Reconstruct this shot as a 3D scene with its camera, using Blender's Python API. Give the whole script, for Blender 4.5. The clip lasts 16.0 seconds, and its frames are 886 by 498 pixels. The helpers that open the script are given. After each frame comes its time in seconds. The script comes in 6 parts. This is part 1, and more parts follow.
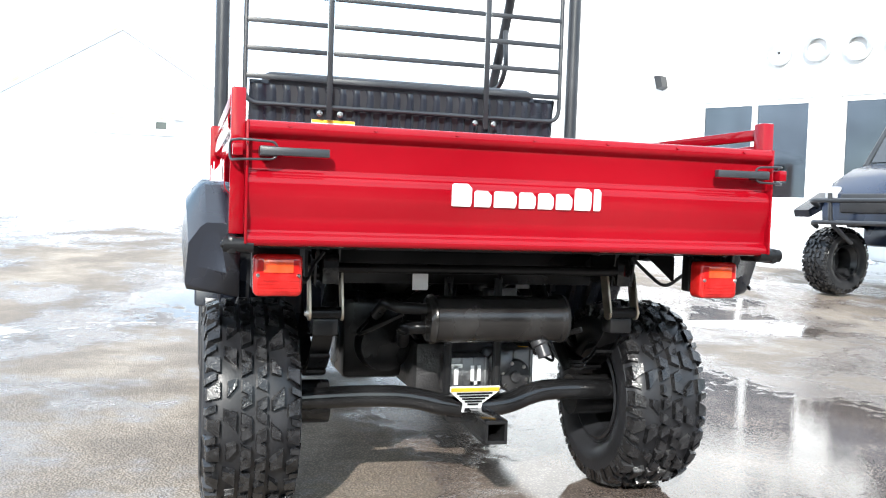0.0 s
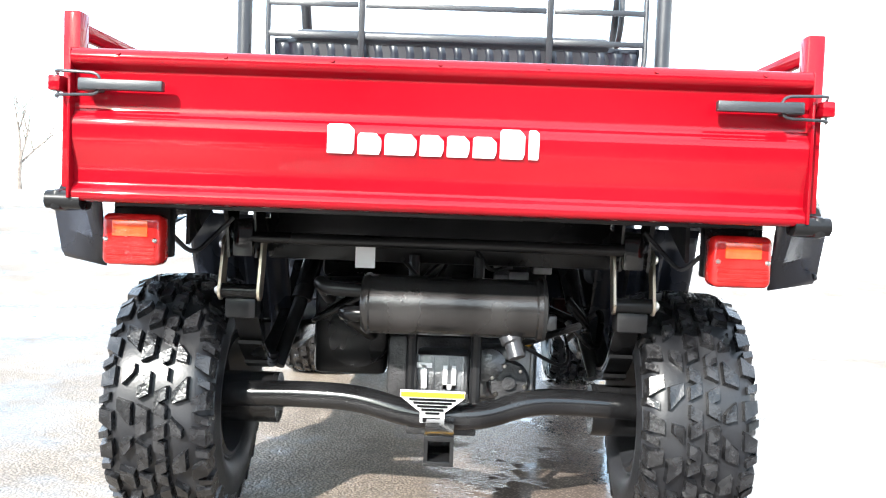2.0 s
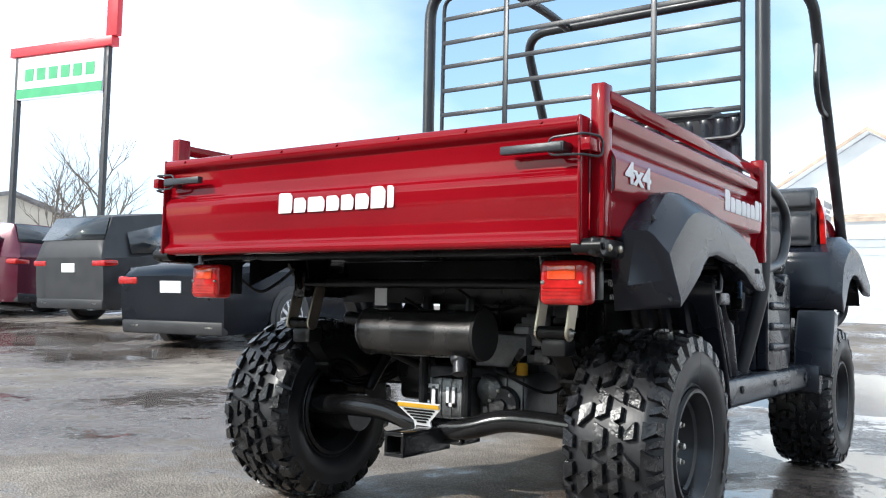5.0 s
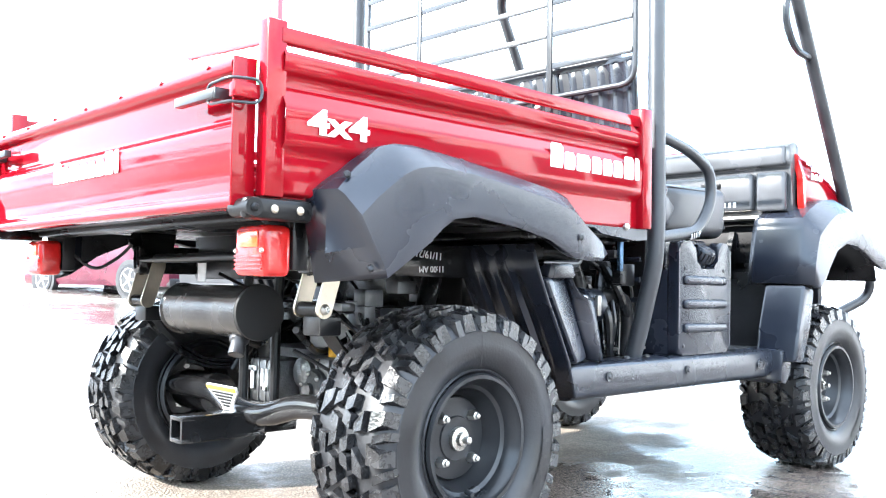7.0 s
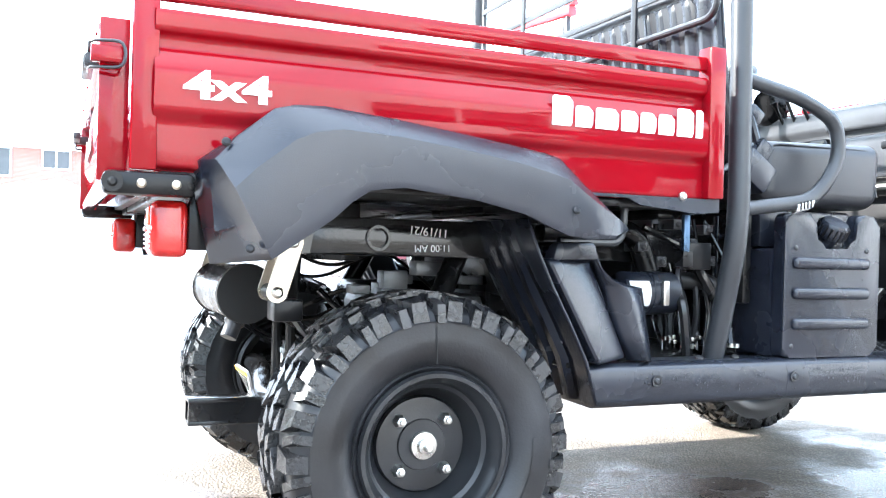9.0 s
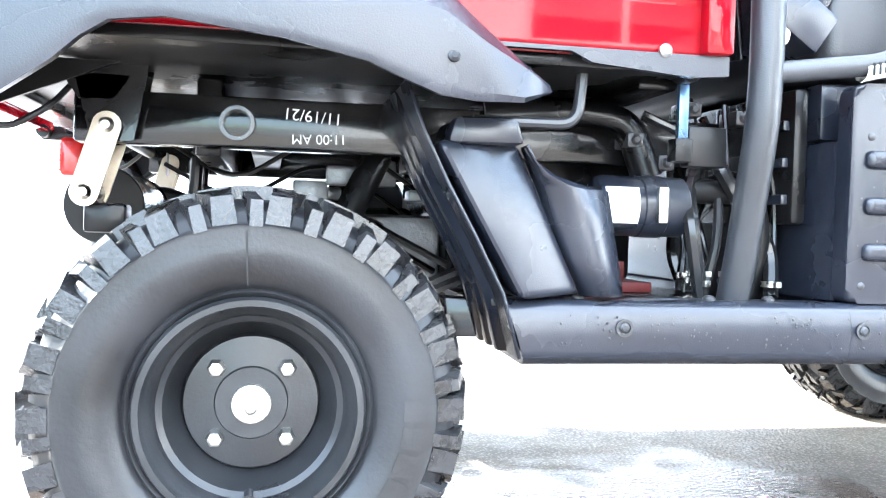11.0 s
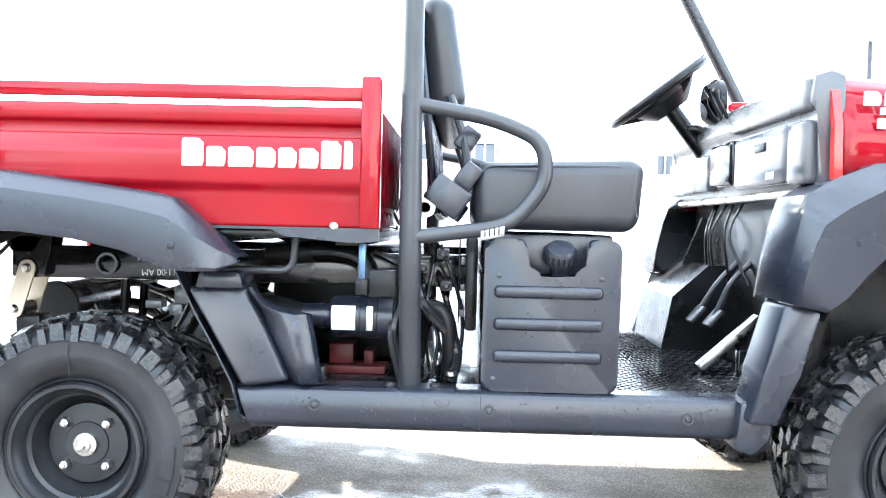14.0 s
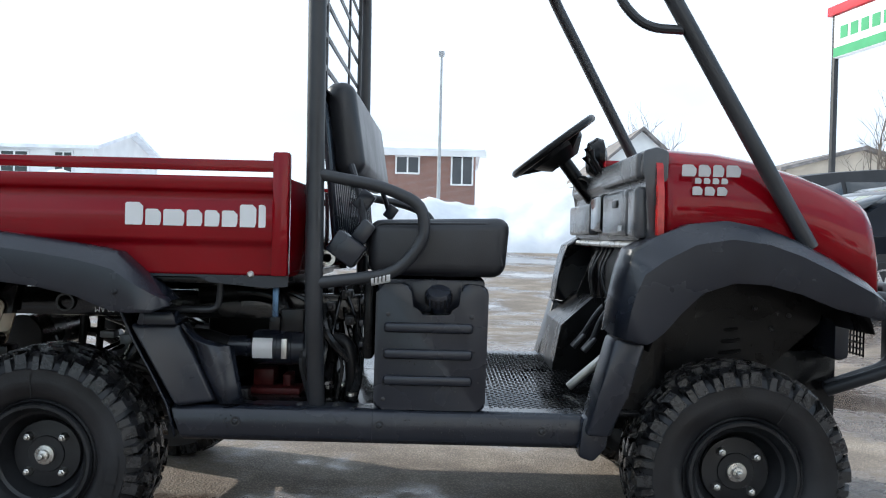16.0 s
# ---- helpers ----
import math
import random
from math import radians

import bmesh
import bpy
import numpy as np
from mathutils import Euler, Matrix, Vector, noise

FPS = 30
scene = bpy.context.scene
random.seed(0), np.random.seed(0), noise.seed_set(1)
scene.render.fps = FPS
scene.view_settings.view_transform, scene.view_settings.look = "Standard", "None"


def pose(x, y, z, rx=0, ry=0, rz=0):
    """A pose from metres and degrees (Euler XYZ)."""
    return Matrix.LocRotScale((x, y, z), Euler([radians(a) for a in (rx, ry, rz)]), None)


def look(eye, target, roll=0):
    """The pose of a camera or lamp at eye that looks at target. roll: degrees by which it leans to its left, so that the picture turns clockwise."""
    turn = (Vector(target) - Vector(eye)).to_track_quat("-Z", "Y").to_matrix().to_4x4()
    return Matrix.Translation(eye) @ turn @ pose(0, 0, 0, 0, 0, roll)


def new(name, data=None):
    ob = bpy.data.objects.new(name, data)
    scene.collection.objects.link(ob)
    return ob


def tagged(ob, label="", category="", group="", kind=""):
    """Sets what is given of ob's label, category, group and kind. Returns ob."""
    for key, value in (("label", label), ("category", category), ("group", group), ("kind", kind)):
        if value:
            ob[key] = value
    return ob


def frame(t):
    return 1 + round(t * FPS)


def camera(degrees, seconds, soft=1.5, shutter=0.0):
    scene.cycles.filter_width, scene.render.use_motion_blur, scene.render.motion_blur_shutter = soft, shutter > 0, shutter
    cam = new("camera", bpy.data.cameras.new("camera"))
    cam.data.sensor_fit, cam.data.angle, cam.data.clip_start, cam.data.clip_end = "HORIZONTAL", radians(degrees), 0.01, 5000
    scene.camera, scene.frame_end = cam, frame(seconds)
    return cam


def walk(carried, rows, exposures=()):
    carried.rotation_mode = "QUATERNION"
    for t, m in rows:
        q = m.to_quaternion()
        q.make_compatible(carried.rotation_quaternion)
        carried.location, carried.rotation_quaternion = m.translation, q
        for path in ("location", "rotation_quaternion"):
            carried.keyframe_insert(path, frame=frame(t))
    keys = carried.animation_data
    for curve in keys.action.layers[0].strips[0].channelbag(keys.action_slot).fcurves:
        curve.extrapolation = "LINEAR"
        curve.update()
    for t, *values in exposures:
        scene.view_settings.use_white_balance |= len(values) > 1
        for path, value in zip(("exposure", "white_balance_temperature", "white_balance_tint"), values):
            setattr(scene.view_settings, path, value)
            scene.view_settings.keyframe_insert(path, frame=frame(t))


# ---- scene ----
cam = camera(53.2, 16.0, soft=1.1)
PATH = [
    (0, (-2.547, 0.772, 0.851), (-0.628, 0.215, 0.765), 1.9),
    (0.5, (-2.386, 0.57, 0.846), (-0.418, 0.229, 0.754), 1.9),
    (1, (-2.241, 0.395, 0.811), (-0.25, 0.228, 0.714), 1.9),
    (1.5, (-2.169, 0.182, 0.763), (-0.172, 0.136, 0.664), 2.0),
    (2, (-2.169, -0.049, 0.776), (-0.172, -0.018, 0.679), 2.1),
    (2.5, (-2.226, -0.274, 0.773), (-0.234, -0.133, 0.667), 2.1),
    (3, (-2.289, -0.516, 0.768), (-0.324, -0.151, 0.72), 2.1),
    (3.5, (-2.346, -0.738, 0.715), (-0.417, -0.223, 0.832), 2.0),
    (4, (-2.336, -0.995, 0.647), (-0.484, -0.263, 0.835), 1.8),
    (4.2, (-2.342, -1.081, 0.635), (-0.534, -0.244, 0.813), 1.8),
    (6.3, (-1.696, -1.947, 0.631), (-0.193, -0.63, 0.713), 1.0),
    (6.5, (-1.598, -1.975, 0.626), (-0.107, -0.645, 0.702), 1.2),
    (7, (-1.397, -2.053, 0.629), (-0.019, -0.606, 0.714), 1.0),
    (7.5, (-1.204, -2.171, 0.686), (0.002, -0.578, 0.759), 1.2),
    (8, (-0.997, -2.252, 0.738), (0.041, -0.544, 0.797), 1.4),
    (8.5, (-0.806, -2.279, 0.723), (0.071, -0.482, 0.765), 1.7),
    (8.7, (-0.743, -2.266, 0.699), (0.1, -0.452, 0.729), 1.6),
    (10.8, (-0.049, -1.847, 0.514), (0.382, 0.106, 0.459), 1.8),
    (11, (0.019, -1.865, 0.537), (0.404, 0.097, 0.49), 1.7),
    (11.5, (0.224, -1.966, 0.587), (0.433, 0.022, 0.54), 1.4),
    (12, (0.389, -2.111, 0.655), (0.403, -0.112, 0.615), 1.4),
    (12.5, (0.519, -2.257, 0.701), (0.444, -0.259, 0.654), 1.4),
    (13, (0.649, -2.374, 0.734), (0.595, -0.375, 0.678), 1.4),
    (13.5, (0.77, -2.479, 0.771), (0.725, -0.481, 0.714), 1.4),
    (14, (0.838, -2.606, 0.802), (0.792, -0.607, 0.75), 1.4),
    (14.5, (0.876, -2.762, 0.843), (0.831, -0.763, 0.799), 1.4),
    (15, (0.913, -2.885, 0.867), (0.891, -0.885, 0.828), 1.4),
    (15.5, (0.982, -2.984, 0.889), (0.973, -0.985, 0.847), 1.5),
    (16, (1.07, -3.026, 0.907), (1.063, -1.026, 0.879), 1.4),
]
EXPOSURES = [(0, 0.45, 6250, 12), (1, 0.7, 6250, 12), (2, 1.2, 6250, 12), (2.5, 1.2, 6250, 12), (3, 0.95, 6250, 12), (3.5, 0.38, 6250, 12), (4, -0.3, 6250, 12), (4.2, -0.4, 6250, 12), (6.3, 1.1, 6050, 12), (6.5, 1.55, 6050, 12), (7, 2.05, 6050, 12), (8, 2.02, 6050, 12), (8.7, 1.92, 6050, 12), (10.8, 2.85, 6050, 12), (11, 3.05, 6050, 12), (12, 3.17, 6050, 12), (12.5, 3.15, 6050, 12), (13, 2.87, 6050, 12), (13.5, 2.5, 6050, 12), (14.5, 1.75, 6250, 12), (15, 1.1, 6250, 12), (15.5, 0.5, 6250, 12), (16, -0.5, 6250, 12)]
walk(cam, [(t, look(eye, target, roll)) for t, eye, target, roll in PATH], EXPOSURES)

# world and sun
SUN_EL, SUN_AZ = 30.0, 25.0
SUN_DIR = Vector((-math.cos(radians(SUN_EL)) * math.cos(radians(SUN_AZ)),
                  math.cos(radians(SUN_EL)) * math.sin(radians(SUN_AZ)), math.sin(radians(SUN_EL))))
world = bpy.data.worlds.new("winter_sky")
scene.world = world
world.use_nodes = True
wn, wl = world.node_tree.nodes, world.node_tree.links
wbg = wn["Background"]
sky = wn.new("ShaderNodeTexSky")
sky.sky_type, sky.sun_disc = "NISHITA", False
sky.sun_elevation = radians(SUN_EL)
sky.sun_rotation = math.atan2(SUN_DIR.x, SUN_DIR.y)
sky.dust_density, sky.air_density = 2.0, 1.0
wtc, wmap, wno, wra, wmx = (wn.new(k) for k in ("ShaderNodeTexCoord", "ShaderNodeMapping", "ShaderNodeTexNoise", "ShaderNodeValToRGB", "ShaderNodeMixRGB"))
wmap.inputs["Scale"].default_value = (1.0, 1.0, 2.2)
wno.inputs["Scale"].default_value, wno.inputs["Detail"].default_value = 1.6, 6.0
wra.color_ramp.elements[0].position, wra.color_ramp.elements[1].position = 0.36, 0.56
wra.color_ramp.elements[0].color = (0.14, 0.14, 0.14, 1)
wmx.inputs[2].default_value = (9.9, 11.3, 12.6, 1)
wl.new(wtc.outputs["Generated"], wmap.inputs[0])
wl.new(wmap.outputs[0], wno.inputs["Vector"])
wl.new(wno.outputs["Fac"], wra.inputs[0])
wl.new(wra.outputs[0], wmx.inputs[0])
wgain = wn.new("ShaderNodeVectorMath")
wgain.operation = "MULTIPLY"
wgain.inputs[1].default_value = (1.7, 2.15, 2.02)
wl.new(sky.outputs[0], wgain.inputs[0])
wl.new(wgain.outputs[0], wmx.inputs[1])
wl.new(wmx.outputs[0], wbg.inputs[0])
wbg.inputs[1].default_value = 0.15
sun_data = bpy.data.lights.new("sun", "SUN")
sun_data.energy, sun_data.angle, sun_data.color = 5.0, radians(0.6), (1.0, 0.95, 0.86)
sun = new("sun", sun_data)
sun.matrix_world = look(SUN_DIR * 30, (0, 0, 0))


# materials
def material(name, color, rough=0.5, metal=0.0, coat=0.0, var=0.12, scale=8.0, fine=90.0, bump=0.02, rvar=0.1, spec=0.5, color2=None, flake=0.0):
    """A surface with broad and fine variation of colour, gloss and relief; sizes in repeats a metre."""
    m = bpy.data.materials.new(name)
    m.use_nodes = True
    n, l = m.node_tree.nodes, m.node_tree.links
    p = n["Principled BSDF"]
    p.inputs["Metallic"].default_value = metal
    p.inputs["Coat Weight"].default_value, p.inputs["Coat Roughness"].default_value = coat, 0.04
    p.inputs["Specular IOR Level"].default_value = spec
    tc, a, b = n.new("ShaderNodeTexCoord"), n.new("ShaderNodeTexNoise"), n.new("ShaderNodeTexNoise")
    a.inputs["Scale"].default_value, a.inputs["Detail"].default_value = scale, 5.0
    b.inputs["Scale"].default_value, b.inputs["Detail"].default_value = fine, 3.0
    for t in (a, b):
        l.new(tc.outputs["Object"], t.inputs["Vector"])
    mix = n.new("ShaderNodeMixRGB")
    c2 = color2 or tuple(min(1.0, c * (1 + 2.0 * var) + 0.04 * var) for c in color)
    mix.inputs[1].default_value = (*[c * (1 - var) for c in color], 1)
    mix.inputs[2].default_value = (*c2, 1)
    ramp = n.new("ShaderNodeMapRange")
    ramp.inputs[1].default_value, ramp.inputs[2].default_value = 0.35, 0.7
    l.new(a.outputs["Fac"], ramp.inputs[0])
    l.new(ramp.outputs[0], mix.inputs[0])
    l.new(mix.outputs[0], p.inputs["Base Color"])
    rr = n.new("ShaderNodeMapRange")
    rr.inputs[1].default_value, rr.inputs[2].default_value = 0.3, 0.7
    rr.inputs[3].default_value, rr.inputs[4].default_value = max(0.02, rough - rvar), min(1.0, rough + rvar)
    l.new(a.outputs["Fac"], rr.inputs[0])
    l.new(rr.outputs[0], p.inputs["Roughness"])
    if bump:
        bp = n.new("ShaderNodeBump")
        bp.inputs["Strength"].default_value, bp.inputs["Distance"].default_value = min(1.0, bump * 10), 0.002
        l.new(b.outputs["Fac"], bp.inputs["Height"])
        l.new(bp.outputs[0], p.inputs["Normal"])
    return m


M_RED = material("red_paint", (0.238, 0.0016, 0.0068), 0.34, 0.0, 1.0, 0.06, 3, 300, 0.0, 0.05, 0.0)
M_RED.node_tree.nodes["Principled BSDF"].inputs["Coat IOR"].default_value = 1.38
M_PLASTIC = material("dark_moulded_plastic", (0.0135, 0.0165, 0.025), 0.27, 0, 0, 0.07, 5, 420, 0.012, 0.03, 0.58)
M_GLOSSBLACK = material("wet_black_enamel", (0.0045, 0.0045, 0.005), 0.16, 0, 0.25, 0.3, 5, 120, 0.01, 0.06, 0.38)
M_DARKBOLT = material("dull_zinc_bolt", (0.045, 0.045, 0.048), 0.36, 0.3, 0, 0.15, 20, 300, 0.02, 0.1)
M_BLACK = material("black_satin_paint", (0.003, 0.003, 0.0035), 0.30, 0, 0.08, 0.3, 5, 120, 0.01, 0.1, 0.2)
M_TUBE = material("black_powder_coat", (0.022, 0.024, 0.028), 0.34, 0, 0.1, 0.15, 5, 500, 0.02, 0.05)
M_RUBBER = material("tyre_rubber", (0.0085, 0.009, 0.011), 0.40, 0, 0, 0.3, 7, 160, 0.02, 0.12, 0.45)
M_TREAD = material("wet_tread_rubber", (0.008, 0.008, 0.009), 0.25, 0, 0.0, 0.4, 30, 160, 0.06, 0.10, 0.55)
M_LINE = material("dark_rubber_line", (0.004, 0.004, 0.004), 0.7, 0, 0, 0.1, 7, 160, 0.0, 0.05)
M_RIM = material("black_wheel_paint", (0.012, 0.013, 0.015), 0.34, 0, 0.05, 0.2, 8, 200, 0.01, 0.08, 0.4)
M_STEEL = material("zinc_steel", (0.55, 0.54, 0.51), 0.32, 1.0, 0, 0.15, 20, 300, 0.02, 0.1)
M_GOLD = material("yellow_zinc_plate", (0.52, 0.46, 0.37), 0.35, 0.9, 0, 0.15, 12, 200, 0.02, 0.1)
# cast aluminium again, with the shade under the bed put into its colour
M_CAST = material("shaded_cast_housing", (0.040, 0.040, 0.042), 0.45, 0.5, 0, 0.3, 15, 140, 0.08, 0.12)
M_ALU = material("cast_aluminium", (0.19, 0.193, 0.197), 0.42, 0.85, 0, 0.2, 15, 140, 0.08, 0.12)
M_MUFFLER = material("dark_muffler_steel", (0.05, 0.048, 0.047), 0.24, 0.75, 0, 0.2, 9, 200, 0.02, 0.1)
M_SEAT = material("grey_black_vinyl", (0.020, 0.021, 0.025), 0.36, 0, 0, 0.12, 7, 350, 0.02, 0.06)
M_WHITE = material("white_decal", (0.80, 0.80, 0.80), 0.4, 0, 0, 0.03, 10, 200, 0.0, 0.05)
M_SILVER = material("silver_decal", (0.55, 0.55, 0.56), 0.35, 0.3, 0, 0.05, 10, 200, 0.0, 0.05)
M_LIGHTRED = material("red_lens", (0.46, 0.009, 0.007), 0.12, 0, 0.4, 0.15, 30, 200, 0.02, 0.05)
M_AMBER = material("amber_lens", (0.75, 0.07, 0.012), 0.12, 0, 0.8, 0.15, 30, 200, 0.02, 0.05)
M_YELLOW = material("yellow_sticker", (0.80, 0.45, 0.03), 0.5, 0, 0, 0.05, 10, 200, 0.0, 0.05)


# mesh helpers
def mesh(name, bm, mat, smooth=True, angle=35):
    bmesh.ops.recalc_face_normals(bm, faces=bm.faces)
    me = bpy.data.meshes.new(name)
    bm.to_mesh(me)
    bm.free()
    me.materials.append(mat)
    if smooth:
        me.shade_smooth()
        me.set_sharp_from_angle(angle=radians(angle))
    return me


def part(name, bm, mat, parent=None, label="", smooth=True, angle=35):
    ob = new(name, mesh(name, bm, mat, smooth, angle))
    ob.parent = parent
    if label:
        tagged(ob, label)
    return ob


def share(name, ob, parent, m):
    """Another part on the same mesh, at the pose m."""
    o = new(name, ob.data)
    o.parent, o.matrix_basis = parent, m
    return o


def mirrored(name, ob, parent, label=""):
    """The same part on the other side of the middle line."""
    o = new(name, ob.data)
    o.parent, o.matrix_basis = parent, Matrix.Diagonal((1, -1, 1, 1))
    if label:
        tagged(o, label)
    return o


def thing(name, label, category, m=None, group="", kind=""):
    ob = new(name)
    ob.empty_display_size = 0.1
    if m is not None:
        ob.matrix_basis = m
    return tagged(ob, label, category, group, kind)


def box(bm, lo, hi, bevel=0.0, segs=2, m=None):
    lo, hi = Vector(lo), Vector(hi)
    r = bmesh.ops.create_cube(bm, size=1.0)
    bmesh.ops.scale(bm, vec=hi - lo, verts=r["verts"])
    bmesh.ops.translate(bm, vec=(hi + lo) / 2, verts=r["verts"])
    vs = r["verts"]
    if bevel:
        es = list({e for v in vs for e in v.link_edges})
        out = bmesh.ops.bevel(bm, geom=es, offset=bevel, segments=segs, profile=0.5, affect="EDGES")
        vs = list({v for f in out["faces"] for v in f.verts} | {v for v in vs if v.is_valid})
    if m is not None:
        bmesh.ops.transform(bm, matrix=m, verts=vs)
    return vs


def prism(bm, pts, axis, a, b):
    """A polygon of (u, v) drawn out along an axis: y takes (x, z), x takes (y, z), z takes (x, y)."""
    def at(u, v, w):
        return {"y": (u, w, v), "x": (w, u, v), "z": (u, v, w)}[axis]
    va, vb = [bm.verts.new(at(u, v, a)) for u, v in pts], [bm.verts.new(at(u, v, b)) for u, v in pts]
    n = len(pts)
    fs = [bm.faces.new(va), bm.faces.new(vb[::-1])]
    fs += [bm.faces.new((va[i], vb[i], vb[(i + 1) % n], va[(i + 1) % n])) for i in range(n)]
    return va + vb


def bevelled_prism(pts, axis, a, b, bevel, segs=2):
    bm = bmesh.new()
    prism(bm, pts, axis, a, b)
    bmesh.ops.bevel(bm, geom=list(bm.edges), offset=bevel, segments=segs, profile=0.5, affect="EDGES")
    return bm


def filleted(pts, r, n=6, closed=False):
    """A polyline with its corners rounded."""
    pts = [Vector(p) for p in pts]
    out, k = [], len(pts)
    for i, p in enumerate(pts):
        if not closed and i in (0, k - 1):
            out.append(p)
            continue
        a, b = pts[i - 1] - p, pts[(i + 1) % k] - p
        d = min(r, a.length * 0.45, b.length * 0.45)
        a, b = p + a.normalized() * d, p + b.normalized() * d
        for s in range(n + 1):
            t = s / n
            out.append(a * (1 - t) ** 2 + p * 2 * t * (1 - t) + b * t * t)
    return out


def tube(bm, pts, r, n=12, closed=False, caps=True):
    """A round bar along a polyline; r may be a list."""
    pts = [Vector(p) for p in pts]
    k, rings, up = len(pts), [], None
    for i, p in enumerate(pts):
        if closed:
            d = pts[(i + 1) % k] - pts[i - 1]
        else:
            d = pts[min(i + 1, k - 1)] - pts[max(i - 1, 0)]
        d.normalize()
        if up is None:
            up = d.orthogonal().normalized()
        up = (up - d * up.dot(d)).normalized()
        side = d.cross(up)
        rad = r[i] if isinstance(r, (list, tuple)) else r
        rings.append([bm.verts.new(p + (up * math.cos(2 * math.pi * j / n) + side * math.sin(2 * math.pi * j / n)) * rad) for j in range(n)])
    for i in range(k if closed else k - 1):
        a, b = rings[i], rings[(i + 1) % k]
        for j in range(n):
            bm.faces.new((a[j], a[(j + 1) % n], b[(j + 1) % n], b[j]))
    if caps and not closed:
        bm.faces.new(rings[0][::-1])
        bm.faces.new(rings[-1])
    return rings


def lathe(bm, prof, axis="y", n=32, centre=(0, 0, 0), closed=False):
    """A profile of (radius, place along the axis) turned round the axis."""
    c, rings = Vector(centre), []
    for r, h in prof:
        ring = []
        for j in range(n):
            a = 2 * math.pi * j / n
            u, v = r * math.cos(a), r * math.sin(a)
            ring.append(bm.verts.new(c + Vector({"y": (u, h, v), "x": (h, u, v), "z": (u, v, h)}[axis])))
        rings.append(ring)
    for i in range(len(rings) if closed else len(rings) - 1):
        a, b = rings[i], rings[(i + 1) % len(rings)]
        for j in range(n):
            bm.faces.new((a[j], a[(j + 1) % n], b[(j + 1) % n], b[j]))
    if not closed:
        for ring in (rings[0], rings[-1]):
            bm.faces.new(ring)
    return rings


def loft(bm, sections, closed=False, caps=False):
    rings = [[bm.verts.new(p) for p in s] for s in sections]
    n = len(rings[0])
    for a, b in zip(rings, rings[1:]):
        for j in range(n if closed else n - 1):
            bm.faces.new((a[j], a[(j + 1) % n], b[(j + 1) % n], b[j]))
    if caps:
        bm.faces.new(rings[0][::-1])
        bm.faces.new(rings[-1])
    return rings


def solid(ob, t, offset=-1.0):
    """Gives a shell its thickness."""
    mod = ob.modifiers.new("thickness", "SOLIDIFY")
    mod.thickness, mod.offset = t, offset
    return ob


def bolt(bm, p, d, r=0.008, h=0.006):
    """A round-headed bolt at p that points along d."""
    p, d = Vector(p), Vector(d).normalized()
    tube(bm, [p - d * 0.002, p + d * h * 0.4, p + d * h], [r * 1.25, r * 1.25, r * 0.7], 10)

# ground: one sheet, nearly flat round the vehicle, rising gently towards the street behind it
def lot_height(x, y):
    hx = 0.0875 * (min(max(x, 4.0), 11.0) - 4.0) + 0.01 * (min(max(x, 11.0), 20.0) - 11.0)
    hy = 0.045 * (min(max(y, 8.0), 20.0) - 8.0) + 0.02 * (min(max(y, 20.0), 30.0) - 20.0)
    return max(hx, hy)


GROUND_X = [-400, -150, -60, -30, -15, -8, -4, -2, 0, 2, 4, 6, 8, 11, 15, 20, 30, 45, 80, 160, 400]
GROUND_Y = [-400, -150, -60, -30, -15, -8, -4, -2, 0, 2, 4, 6, 7, 8, 10, 13, 16, 20, 25, 30, 40, 60, 100, 180, 400]
bm = bmesh.new()
grid = [[bm.verts.new((x, y, lot_height(x, y))) for y in GROUND_Y] for x in GROUND_X]
for a, b in zip(grid, grid[1:]):
    for j in range(len(a) - 1):
        bm.faces.new((a[j], b[j], b[j + 1], a[j + 1]))
M_LOT = bpy.data.materials.new("wet_asphalt")
M_LOT.use_nodes = True
gn, gl = M_LOT.node_tree.nodes, M_LOT.node_tree.links


def gnode(kind, **values):
    node = gn.new(kind)
    for key, value in values.items():
        node.inputs[key.replace("_", " ")].default_value = value
    return node


def gramp(src, lo, hi, a=0.0, b=1.0):
    r = gn.new("ShaderNodeMapRange")
    for i, v in enumerate((lo, hi, a, b)):
        r.inputs[i + 1].default_value = v
    r.interpolation_type = "SMOOTHSTEP"
    gl.new(src, r.inputs[0])
    return r.outputs[0]


def gmath(op, a, b):
    r = gn.new("ShaderNodeMath")
    r.operation = op
    for i, v in enumerate((a, b)):
        if isinstance(v, (int, float)):
            r.inputs[i].default_value = v
        else:
            gl.new(v, r.inputs[i])
    return r.outputs[0]


gtc = gn.new("ShaderNodeTexCoord")


def gnoise(scale, detail=4.0, rough=0.55):
    t = gnode("ShaderNodeTexNoise", Scale=scale, Detail=detail, Roughness=rough)
    gl.new(gtc.outputs["Object"], t.inputs["Vector"])
    return t.outputs["Fac"]


g_broad, g_mid, g_fine, g_grit = gnoise(0.33, 5), gnoise(1.7, 5, 0.65), gnoise(14, 5), gnoise(150, 2)
vor = gnode("ShaderNodeTexVoronoi", Scale=120.0)
gl.new(gtc.outputs["Object"], vor.inputs["Vector"])
wet = gramp(gmath("ADD", gmath("MULTIPLY", g_broad, 0.62), gmath("ADD", gmath("MULTIPLY", g_mid, 0.3), gmath("MULTIPLY", g_fine, 0.08))), 0.445, 0.505)
puddle = gramp(gmath("ADD", gmath("MULTIPLY", g_broad, 0.85), gmath("MULTIPLY", g_fine, 0.15)), 0.525, 0.55)
dry = gn.new("ShaderNodeMixRGB")
